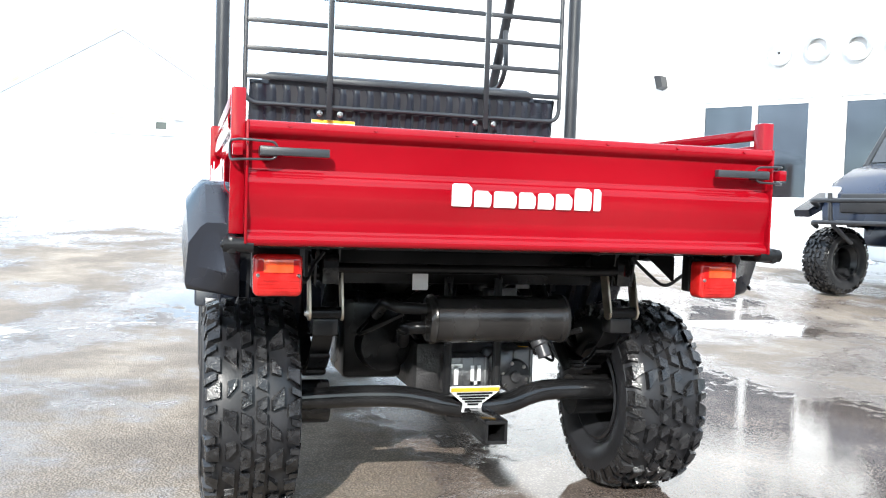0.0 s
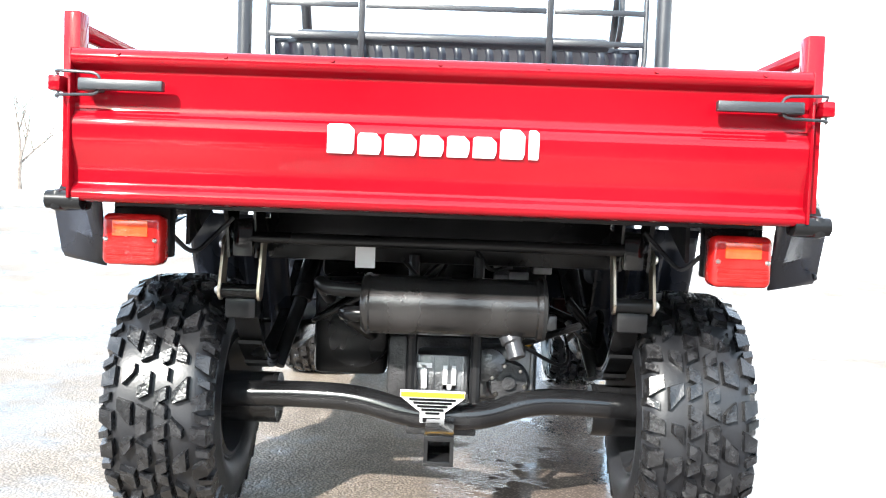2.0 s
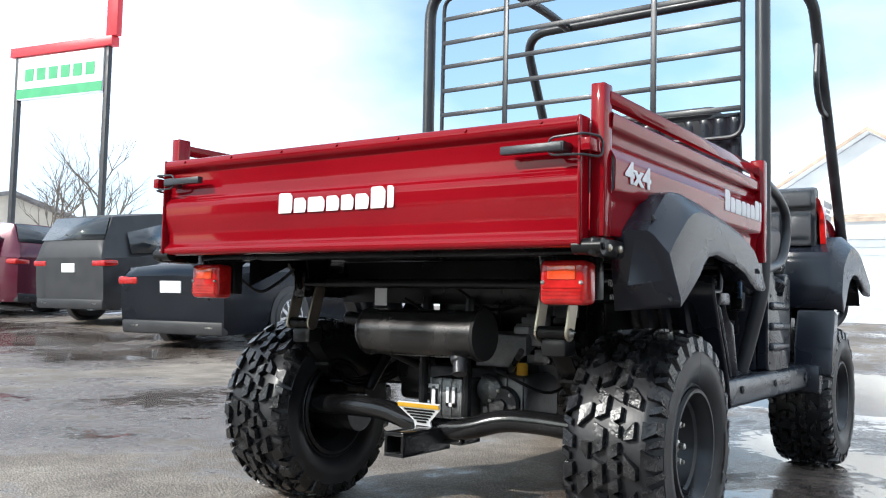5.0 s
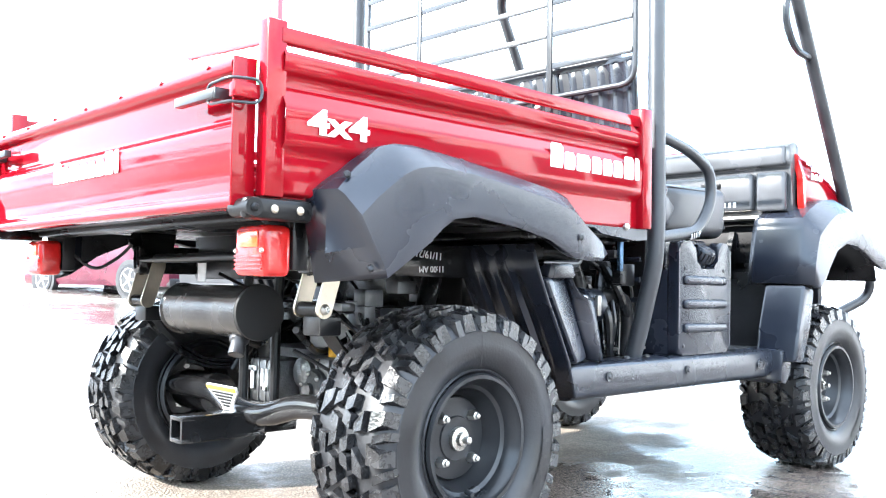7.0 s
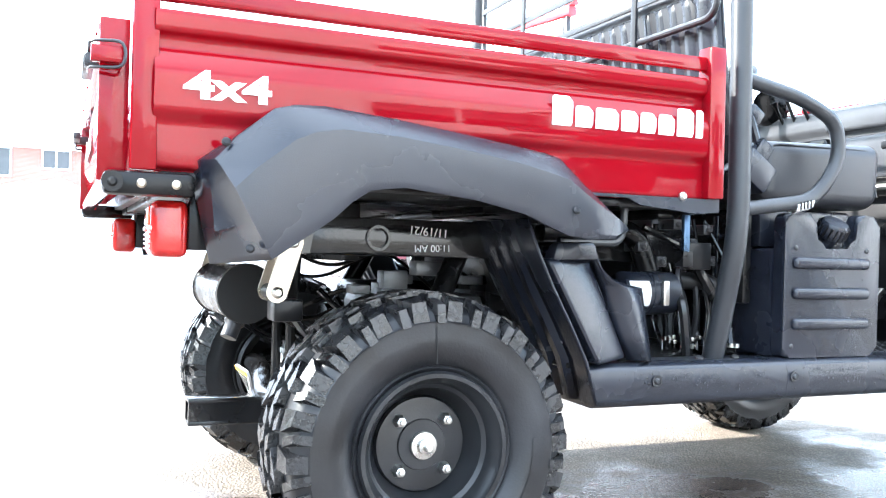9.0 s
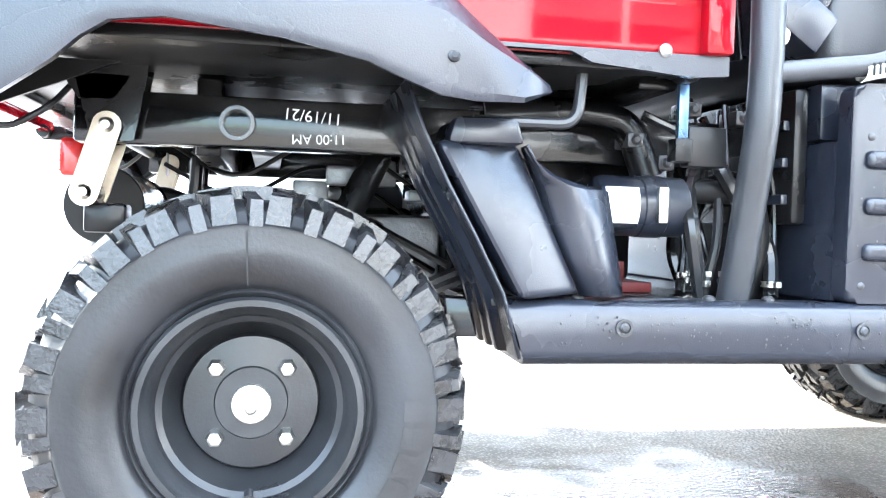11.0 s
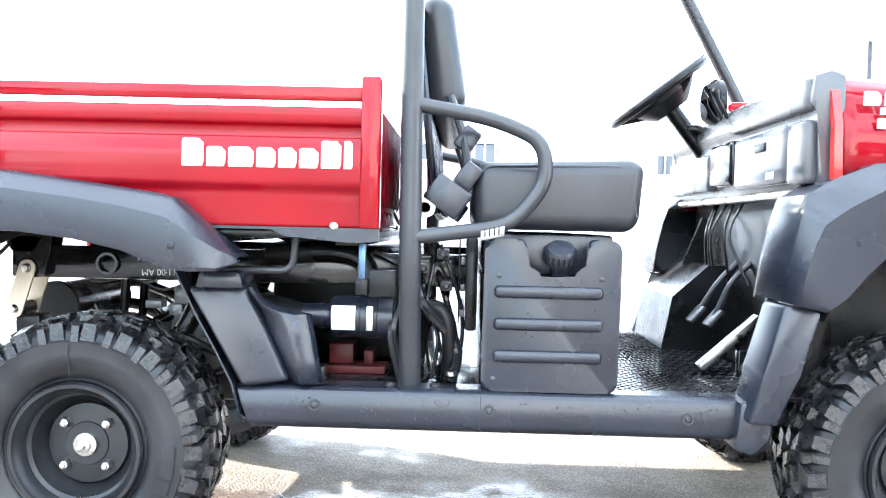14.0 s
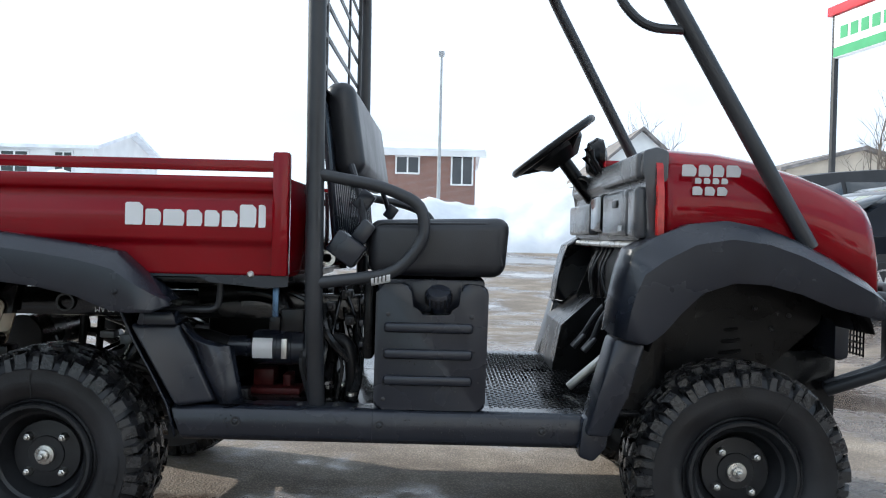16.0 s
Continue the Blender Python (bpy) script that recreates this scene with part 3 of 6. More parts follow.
def writing(name, text, size, mat, parent, m, bold=0.0):
    """Flat lettering in the built-in font, standing in x and z, laid by m."""
    cu = bpy.data.curves.new(name, "FONT")
    cu.body, cu.size, cu.extrude = text, size, 0.0006
    cu.offset = bold
    tmp = bpy.data.objects.new(name, cu)
    scene.collection.objects.link(tmp)
    me = bpy.data.meshes.new_from_object(tmp.evaluated_get(bpy.context.evaluated_depsgraph_get()))
    bpy.data.objects.remove(tmp)
    me.transform(m @ pose(0, 0, 0, 90, 0, 0))
    me.materials.clear()
    me.materials.append(mat)
    ob = new(name, me)
    ob.parent = parent
    return ob


# marks on the bed
plain_wordmark("mark_block", bed, M_WHITE, 0.228, 0.596, 0.919, 0.978, pose(0, -0.7045, 0))
plain_wordmark("mark_block", bed, M_WHITE, 0.228, 0.596, 0.919, 0.978, pose(0, 0.7045, 0))
plain_wordmark("mark_block", gate, M_WHITE, -0.188, 0.188, 0.0, 0.052, pose(-0.5945, 0.008, 0.863) @ pose(0, 0, 0, 0, 0, -90) @ pose(0, 0, 0, 0, 0, 0))
four = writing("lettering", "4x4", 0.064, M_WHITE, bed, pose(-0.468, -0.7055, 0.908), 0.0022)
four.data.transform(Matrix.Translation((-0.468, 0, 0)) @ Matrix.Diagonal((1.5, 1, 1, 1)) @ Matrix.Translation((0.468, 0, 0)))
four2 = writing("lettering", "4x4", 0.066, M_WHITE, bed, pose(-0.33, 0.7055, 0.908) @ pose(0, 0, 0, 0, 0, 180), 0.0022)

# latches with wire loops, hinges and rivets
for s in (1, -1):
    bm = bmesh.new()
    box(bm, (-0.622, 0.484, 0.958), (-0.604, 0.630, 0.976), 0.002)
    box(bm, (-0.620, 0.600, 0.956), (-0.579, 0.634, 0.978), 0.003)
    for v in bm.verts:
        v.co.y *= s
    latch = part("latch", bm, M_TUBE, gate, "dark grey lever latch with wire loop")
    bm = bmesh.new()
    loop = [(-0.613, 0.596, 0.950), (-0.613, 0.596, 0.987), (-0.614, 0.676, 0.990), (-0.560, 0.694, 0.990), (-0.560, 0.694, 0.947), (-0.614, 0.676, 0.947)]
    tube(bm, [(p.x, p.y * s, p.z) for p in filleted(loop, 0.018, 4, True)], 0.0028, 8, True)
    part("wire_loop", bm, M_TUBE, gate)
    bm = bmesh.new()
    box(bm, (-0.612, s * 0.690 if s < 0 else 0.668, 0.955), (-0.560, s * 0.668 if s < 0 else 0.690, 0.982), 0.003)
    part("catch", bm, M_RED, bed)
    bm = bmesh.new()
    box(bm, (-0.590, s * 0.685 - 0.012, 0.742), (-0.445, s * 0.685 + 0.012, 0.782), 0.010)
    tube(bm, [(-0.575, s * 0.640, 0.763), (-0.575, s * 0.704, 0.763)], 0.017, 14)
    hinge = part("hinge_plate", bm, M_BLACK, bed)
    for x in (-0.575, -0.530, -0.475):
        bm = bmesh.new()
        bolt(bm, (x, s * (0.704 if x < -0.57 else 0.697), 0.762), (0, s, 0), 0.0065, 0.006)
        part("bolt", bm, M_GOLD if x > -0.57 else M_BLACK, bed)
for i in range(7):
    bm = bmesh.new()
    tube(bm, [(-0.598, -0.57 + i * 0.19, 1.024), (-0.6015, -0.57 + i * 0.19, 1.0255)], 0.0042, 8)
    part("rivet", bm, M_RED, gate)

# under the bed: black pan, cross members, rails with chalk marks
bm = bmesh.new()
box(bm, (-0.50, -0.672, 0.768), (0.63, 0.672, 0.786), 0.003)
for x in (-0.45, 0.25, 0.58):
    box(bm, (x - 0.03, -0.62, 0.752), (x + 0.03, 0.62, 0.769), 0.004)
under = part("bed_frame", bm, M_BLACK, uv, "black steel cargo bed underframe")
for s in (-1, 1):
    bm = bmesh.new()
    prism(bm, [(0.02, 0.792), (0.655, 0.792), (0.655, 0.765), (0.60, 0.760), (0.45, 0.772), (0.42, 0.786), (0.02, 0.786)], "y", s * 0.680, s * 0.692)
    part("side_flange", bm, M_PLASTIC, under)
    bm = bmesh.new()
    bolt(bm, (0.557, s * 0.692, 0.795), (0, s, 0), 0.008, 0.008)
    tube(bm, [(0.557, s * 0.686, 0.80), (0.557, s * 0.686, 0.765)], 0.006, 8)
    part("bolt", bm, M_STEEL, under)
bm = bmesh.new()
tube(bm, [(-0.262, -0.44, 0.694), (-0.262, 0.44, 0.694)], 0.013, 12)
box(bm, (-0.10, -0.40, 0.640), (-0.06, 0.40, 0.765), 0.004)
chassis = part("chassis", bm, M_BLACK, uv, "glossy black welded steel chassis rails")
for lo, hi in (((-0.275, 0.398, 0.652), (0.86, 0.442, 0.732)), ((0.30, 0.39, 0.36), (1.60, 0.45, 0.425)), ((1.55, 0.28, 0.36), (2.24, 0.32, 0.50))):
    bm = bmesh.new()
    box(bm, lo, hi, 0.005)
    mirrored("frame_rail", part("frame_rail", bm, M_GLOSSBLACK, chassis), chassis)
for lo, hi in (((0.30, -0.40, 0.655), (0.34, 0.40, 0.73)), ((-0.02, -0.40, 0.67), (0.04, 0.40, 0.71))):
    bm = bmesh.new()
    box(bm, lo, hi, 0.004)
    part("cross_member", bm, M_BLACK, chassis)
for s in (-1, 1):
    bm = bmesh.new()
    lathe(bm, [(0.020, s * 0.440), (0.021, s * 0.452), (0.027, s * 0.452), (0.027, s * 0.440)], "y", 24, (-0.035, 0, 0.690))
    part("pipe_stub", bm, M_GLOSSBLACK, chassis)
    bm = bmesh.new()
    prism(bm, [(-0.29, 0.752), (-0.19, 0.752), (-0.215, 0.715), (-0.265, 0.715)], "y", s * 0.450, s * 0.460)
    part("bracket", bm, M_BLACK, chassis)
    # spring shackle plates and leaf springs
    for y in (0.385, 0.470):
        bm = bmesh.new()
        pts = []
        for cx, cz, a0 in ((-0.222, 0.675, 10), (-0.252, 0.575, 190)):
            for k in range(9):
                a = radians(a0 - 17 + 180 * k / 8 - 0)
                pts.append((cx + 0.021 * math.cos(a), cz + 0.021 * math.sin(a)))
        prism(bm, pts, "y", s * y - 0.003, s * y + 0.003)
        plate = part("shackle_plate", bm, M_GOLD, chassis, "yellow zinc-plated shackle plate")
        for cx, cz in ((-0.222, 0.675), (-0.252, 0.575)):
            bm = bmesh.new()
            bolt(bm, (cx, s * y + s * 0.003, cz), (0, s, 0), 0.0095, 0.010)
            part("bolt", bm, M_STEEL, chassis)
    for y in (0.397, 0.457):
        bm = bmesh.new()
        prism(bm, [(-0.275, 0.768), (-0.165, 0.768), (-0.185, 0.655), (-0.245, 0.648)], "y", s * y - 0.003, s * y + 0.003)
        part("spring_hanger", bm, M_GLOSSBLACK, chassis)
    bm = bmesh.new()
    box(bm, (-0.255, s * 0.427 - 0.034, 0.515), (-0.195, s * 0.427 + 0.034, 0.560), 0.006)
    part("spring_eye_block", bm, M_BLACK, chassis)
    bm = bmesh.new()
    tube(bm, [(-0.252, s * 0.385, 0.575), (-0.252, s * 0.47, 0.575)], 0.016, 12)
    tube(bm, [(-0.222, s * 0.385, 0.675), (-0.222, s * 0.47, 0.675)], 0.014, 12)
    part("bush", bm, M_BLACK, chassis)
    for k, (xa, xb) in enumerate(((-0.252, 0.52), (-0.16, 0.36), (-0.09, 0.22))):
        bm = bmesh.new()
        secs = []
        for q in range(13):
            x = xa + (xb - xa) * q / 12
            z = 0.385 + 3.0 * x * x * (1 if x < 0 else 0.25) * (1.0 if k == 0 else 0.9) - 0.010 * k
            secs.append([(x, s * 0.425 - 0.027, z), (x, s * 0.425 + 0.027, z), (x, s * 0.425 + 0.027, z + 0.008), (x, s * 0.425 - 0.027, z + 0.008)])
        loft(bm, secs, True, True)
        part("spring_leaf", bm, M_BLACK, chassis)
    # rear shock absorber
    bm = bmesh.new()
    tube(bm, [(0.04, s * 0.40, 0.36), (0.13, s * 0.36, 0.52)], 0.018, 12)
    tube(bm, [(0.13, s * 0.36, 0.52), (0.20, s * 0.33, 0.66)], 0.026, 12)
    part("shock_absorber", bm, M_BLACK, chassis)
chalk = M_WHITE
writing("chalk_mark", "11/19/21", 0.026, chalk, chassis, pose(0.128, -0.4428, 0.712) @ pose(0, 0, 0, 0, 184, 0))
writing("chalk_mark", "11:00 AM", 0.022, chalk, chassis, pose(0.135, -0.4428, 0.680) @ pose(0, 0, 0, 0, 178, 0))

# axle tube, hitch with warning plate
bm = bmesh.new()
tube(bm, filleted([(-0.10, 0.50, 0.315), (-0.12, 0.30, 0.325), (-0.14, 0.17, 0.325), (-0.16, 0.05, 0.295), (-0.16, -0.11, 0.295), (-0.14, -0.22, 0.332), (-0.12, -0.33, 0.330), (-0.10, -0.50, 0.318)], 0.08, 5), 0.031, 16)
for s in (-1, 1):
    tube(bm, [(-0.02, s * 0.38, 0.292), (-0.02, s * 0.56, 0.292)], 0.062, 20)
    tube(bm, [(-0.02, s * 0.22, 0.31), (-0.02, s * 0.40, 0.292)], 0.020, 12)
axle = part("rear_axle", bm, M_GLOSSBLACK, uv, "glossy black tubular rear axle")
bm = bmesh.new()
box(bm, (-0.36, -0.050, 0.236), (-0.14, 0.012, 0.246), 0.001)
box(bm, (-0.36, -0.050, 0.290), (-0.14, 0.012, 0.300), 0.001)
box(bm, (-0.36, -0.050, 0.2455), (-0.14, -0.042, 0.2905))
box(bm, (-0.36, 0.004, 0.2455), (-0.14, 0.012, 0.2905))
box(bm, (-0.16, -0.10, 0.25), (-0.06, 0.06, 0.285), 0.004)
hitch = part("hitch_receiver", bm, M_GLOSSBLACK, uv, "black square-tube hitch receiver")
bm = bmesh.new()
prism(bm, [(-0.072, 0.008), (0.072, 0.008), (0.072, -0.006), (0.028, -0.046), (0.028, -0.075), (-0.028, -0.075), (-0.028, -0.046), (-0.072, -0.006)], "y", -0.003, 0.003)
bmesh.ops.transform(bm, matrix=pose(-0.225, 0.0, 0.358) @ pose(0, 0, 0, 0, 0, -90) @ pose(0, 0, 0, 22, 0, 0), verts=bm.verts)
part("warning_plate", bm, M_WHITE, hitch, "white warning plate with yellow top edge")
bm = bmesh.new()
box(bm, (-0.070, -0.006, -0.004), (0.070, -0.0035, 0.007))
bmesh.ops.transform(bm, matrix=pose(-0.225, 0.0, 0.358) @ pose(0, 0, 0, 0, 0, -90) @ pose(0, 0, 0, 22, 0, 0), verts=bm.verts)
part("yellow_edge", bm, M_YELLOW, hitch)
bm = bmesh.new()
for k in range(5):
    w = 0.052 - k * 0.009
    box(bm, (-w, -0.0055, -0.014 - k * 0.009), (w, -0.0035, -0.009 - k * 0.009))
box(bm, (-0.022, -0.0055, -0.072), (0.018, -0.0035, -0.060))
bmesh.ops.transform(bm, matrix=pose(-0.225, 0.0, 0.358) @ pose(0, 0, 0, 0, 0, -90) @ pose(0, 0, 0, 22, 0, 0), verts=bm.verts)
part("warning_text", bm, M_BLACK, hitch)

# muffler and pipes
bm = bmesh.new()
lathe(bm, [(0.030, 0.160), (0.058, 0.158), (0.066, 0.150), (0.068, 0.142), (0.064, 0.138), (0.0635, -0.214), (0.068, -0.218), (0.068, -0.228)], "y", 36, (-0.265, 0, 0.560))
muffler = part("muffler", bm, M_MUFFLER, uv, "dark grey steel muffler with black end cap")
bm = bmesh.new()
lathe(bm, [(0.0675, -0.2285), (0.066, -0.236), (0.030, -0.242)], "y", 36, (-0.265, 0, 0.560))
part("end_cap", bm, M_LINE, muffler)
bm = bmesh.new()
tube(bm, filleted([(-0.265, 0.13, 0.585), (-0.265, 0.235, 0.590), (-0.22, 0.260, 0.60), (-0.08, 0.255, 0.55)], 0.04), 0.016, 12)
tube(bm, filleted([(-0.255, 0.13, 0.535), (-0.25, 0.19, 0.535), (-0.20, 0.205, 0.53), (-0.02, 0.16, 0.46)], 0.04), 0.018, 12)
part("exhaust_pipe", bm, M_BLACK, muffler)
bm = bmesh.new()
tube(bm, [(-0.270, -0.158, 0.512), (-0.280, -0.168, 0.490), (-0.282, -0.170, 0.486), (-0.294, -0.178, 0.458)], [0.024, 0.024, 0.019, 0.019], 16)
part("tailpipe", bm, M_DARKBOLT, muffler)

bm = bmesh.new()
box(bm, (-0.205, 0.140, 0.632), (-0.203, 0.184, 0.682))
part("paper_tag", bm, M_WHITE, muffler, "white paper tag hung behind the muffler", False)

# engine and gearbox
bm = bmesh.new()
box(bm, (-0.02, -0.16, 0.30), (0.30, 0.12, 0.46), 0.02)
engine = part("engine", bm, M_CAST, uv, "cast aluminium engine and gearbox")
bm = bmesh.new()
box(bm, (0.02, -0.20, 0.40), (0.34, -0.02, 0.56), 0.02)
part("cylinder_block", bm, M_ALU, engine)
bm = bmesh.new()
box(bm, (-0.055, -0.245, 0.315), (0.14, -0.085, 0.445), 0.018, 3)
for k in range(3):
    box(bm, (-0.062, -0.235 + k * 0.052, 0.322), (-0.05, -0.228 + k * 0.052, 0.438), 0.002)
gear_case = part("gear_case", bm, M_ALU, engine, "ribbed cast aluminium gear case")
bm = bmesh.new()
lathe(bm, [(0.016, -0.088), (0.016, -0.076), (0.046, -0.074), (0.052, -0.066), (0.052, -0.05)], "x", 26, (0, -0.175, 0.362))
part("flange", bm, M_CAST, gear_case)
for k in range(6):
    a = radians(60 * k + 15)
    bm = bmesh.new()
    bolt(bm, (-0.074, -0.175 + 0.040 * math.cos(a), 0.362 + 0.040 * math.sin(a)), (-1, 0, 0), 0.005, 0.006)
    part("bolt", bm, M_STEEL, gear_case)
bm = bmesh.new()
lathe(bm, [(0.02, -0.26), (0.07, -0.25), (0.085, -0.22), (0.085, -0.16)], "y", 24, (0.18, 0, 0.47))
part("side_cover", bm, M_ALU, engine)
bm = bmesh.new()
box(bm, (-0.115, -0.080, 0.315), (-0.01, 0.045, 0.430), 0.012)
part("gear_cover", bm, M_ALU, engine)
bm = bmesh.new()
lathe(bm, [(0.025, -0.06), (0.040, -0.05), (0.040, 0.0)], "x", 20, (-0.02, -0.13, 0.40))
part("shaft_cover", bm, M_ALU, engine)
for k in range(4):
    bm = bmesh.new()
    box(bm, (-0.118, -0.070 + k * 0.035, 0.318), (-0.112, -0.064 + k * 0.035, 0.428), 0.001)
    part("cover_rib", bm, M_ALU, engine)
for y in (0.055, -0.095):
    bm = bmesh.new()
    tube(bm, [(-0.13, y, 0.30), (-0.13, y, 0.50), (-0.12, y, 0.66)], 0.013, 10)
    part("support_bar", bm, M_BLACK, engine)
bm = bmesh.new()
for a, b in (((0.018, 0.33), (0.030, 0.385)), ((0.006, 0.378), (0.042, 0.390)), ((-0.030, 0.33), (-0.020, 0.385)), ((-0.050, 0.33), (-0.040, 0.385)), ((-0.050, 0.33), (-0.020, 0.340))):
    box(bm, (-0.1235, a[0], a[1] + 0.02), (-0.120, b[0], b[1] + 0.02))
part("white_mark", bm, M_WHITE, engine)
bm = bmesh.new()
lathe(bm, [(0.016, 0.0), (0.016, 0.028), (0.012, 0.034)], "z", 14, (-0.03, -0.215, 0.445))
part("oil_cap", bm, M_YELLOW, engine)
bm = bmesh.new()
box(bm, (0.10, 0.13, 0.33), (0.34, 0.32, 0.58), 0.02)
lathe(bm, [(0.03, 0.0), (0.075, 0.01), (0.085, 0.09), (0.06, 0.10)], "x", 26, (0.02, 0.20, 0.44))
part("belt_case", bm, M_BLACK, engine)
# black boxes added to block light and keep the engine bay dark
bm = bmesh.new()
box(bm, (0.34, -0.30, 0.56), (0.72, 0.34, 0.74), 0.02)
box(bm, (0.34, -0.22, 0.44), (0.72, 0.30, 0.575), 0.02)
part("bay_dark_filler", bm, M_BLACK, engine)
bm = bmesh.new()
rng = random.Random(4)
for k in range(16):
    x, y, z = rng.uniform(-0.05, 0.30), rng.uniform(-0.30, -0.18), rng.uniform(0.44, 0.62)
    box(bm, (x, y, z), (x + rng.uniform(0.02, 0.07), y + 0.05, z + rng.uniform(0.015, 0.05)), 0.004)
tagged(part("engine_clutter", bm, M_ALU, engine), kind="stuff")
for k in range(9):
    bm = bmesh.new()
    y0, z0 = rng.uniform(-0.33, 0.33), rng.uniform(0.45, 0.70)
    tube(bm, filleted([(-0.22 + 0.02 * k, y0, z0), (-0.05, y0 + rng.uniform(-0.15, 0.15), z0 - 0.08), (0.12, y0 + rng.uniform(-0.2, 0.2), z0 + 0.02), (0.32, y0 + rng.uniform(-0.1, 0.1), z0 - 0.1)], 0.08), rng.uniform(0.004, 0.009), 7)
    part("hose", bm, M_BLACK, engine)

# tail lights
for s in (-1, 1):
    bm = bmesh.new()
    box(bm, (-0.508, s * 0.577 - 0.056, 0.642), (-0.446, s * 0.577 + 0.056, 0.740), 0.014, 4)
    light = part("tail_light", bm, M_LIGHTRED, uv, "red and amber rear lamp")
    bm = bmesh.new()
    box(bm, (-0.5115, s * 0.577 - 0.034, 0.697), (-0.506, s * 0.577 + 0.034, 0.728), 0.002)
    part("amber_lens", bm, M_AMBER, light)
    for k in range(4):
        bm = bmesh.new()
        box(bm, (-0.5110, s * 0.577 - 0.047, 0.655 + k * 0.008), (-0.5065, s * 0.577 + 0.047, 0.6585 + k * 0.008))
        part("lens_rib", bm, M_LIGHTRED, light)
    for dy in (-0.046, 0.046):
        bm = bmesh.new()
        bolt(bm, (-0.508, s * 0.577 + dy, 0.691), (-1, 0, 0), 0.004, 0.004)
        part("screw", bm, M_STEEL, light)
    bm = bmesh.new()
    box(bm, (-0.446, s * 0.577 - 0.056, 0.655), (-0.410, s * 0.577 + 0.056, 0.765), 0.004)
    prism(bm, [(-0.40, 0.765), (-0.20, 0.765), (-0.40, 0.68)], "y", s * 0.50 - 0.004, s * 0.50 + 0.004)
    part("lamp_bracket", bm, M_BLACK, light)
    bm = bmesh.new()
    tube(bm, filleted([(-0.41, s * 0.53, 0.70), (-0.36, s * 0.50, 0.655), (-0.30, s * 0.47, 0.70), (-0.28, s * 0.44, 0.735)], 0.04), 0.005, 7)
    part("cable", bm, M_RUBBER, light)

# fender bolts
for pts, y, who in ((((-0.404, 0.834),), 0.742, rf), (((-0.112, 0.888), (0.183, 0.848)), 0.748, rf), (((-0.366, 0.660),), 0.768, rf), (((0.235, 0.748),), 0.792, rf), (((1.658, 0.903), (1.936, 0.905)), 0.735, ff)):
    for x, z in pts:
        for s in (-1, 1):
            bm = bmesh.new()
            bolt(bm, (x, s * y, z), (0, s, 0.3), 0.0062, 0.004)
            part("bolt", bm, M_DARKBOLT, {(rf, -1): rf, (rf, 1): rf2, (ff, -1): ff, (ff, 1): ff2}[(who, s)])

# inner wheel guards and leg panels behind the rear wheels
for s in (-1, 1):
    bm = bmesh.new()
    secs = []
    for k in range(29):
        y = -0.42 - 0.263 * k / 28
        bump = 0.007 * (1 if k % 6 in (1, 2, 3) else -1) * (1.0 if 3 < k < 22 else 0)
        secs.append([(x + bump * u, y * -s, z) for x, z, u in ((0.196, 0.735, 0), (0.222, 0.668, 0.3), (0.256, 0.60, 1), (0.296, 0.53, 1), (0.338, 0.45, 1), (0.364, 0.36, 1))])
    loft(bm, secs)
    solid(part("wheel_guard", bm, M_PLASTIC, uv, "black pleated plastic inner wheel guard"), 0.004)
    bm = bmesh.new()
    prism(bm, [(0.236, 0.657), (0.362, 0.660), (0.462, 0.448), (0.362, 0.44)], "y", s * 0.55, s * 0.690)
    for v in bm.verts:
        if abs(v.co.y) > 0.6 and (v.co.x > 0.40 or (v.co.x > 0.30 and v.co.z > 0.6)):
            v.co.y = s * 0.645
    bmesh.ops.bevel(bm, geom=list(bm.edges), offset=0.014, segments=3, profile=0.5, affect="EDGES")
    part("leg_panel", bm, M_PLASTIC, uv)
    bm = bmesh.new()
    secs = []
    for q, (z, xa, xb) in enumerate(((0.655, 0.366, 0.372), (0.635, 0.374, 0.392), (0.616, 0.382, 0.425), (0.604, 0.388, 0.470), (0.598, 0.391, 0.503), (0.55, 0.412, 0.512), (0.50, 0.436, 0.522), (0.445, 0.462, 0.532))):
        secs.append([(xa + (xb - xa) * t, s * (0.618 + 0.045 * math.sin(math.pi * min(1, 0.15 + 0.75 * t))), z) for t in [i / 8 for i in range(9)]])
    loft(bm, secs)
    solid(part("scoop_panel", bm, M_PLASTIC, uv), 0.006)
    bm = bevelled_prism([(0.262, 0.690), (0.350, 0.692), (0.362, 0.655), (0.252, 0.653)], "y", s * 0.56, s * 0.682, 0.008)
    part("collar", bm, M_PLASTIC, uv)
    for x, z in ((0.519, 0.402), (0.903, 0.400), (1.336, 0.394)):
        bm = bmesh.new()
        lathe(bm, [(0.013, 0.0), (0.013, s * 0.003), (0.009, s * 0.003), (0.009, s * 0.001)], "y", 16, (x, s * 0.670, z))
        bolt(bm, (x, s * 0.671, z), (0, s, 0), 0.006, 0.005)
        part("bolt", bm, M_TUBE, uv)

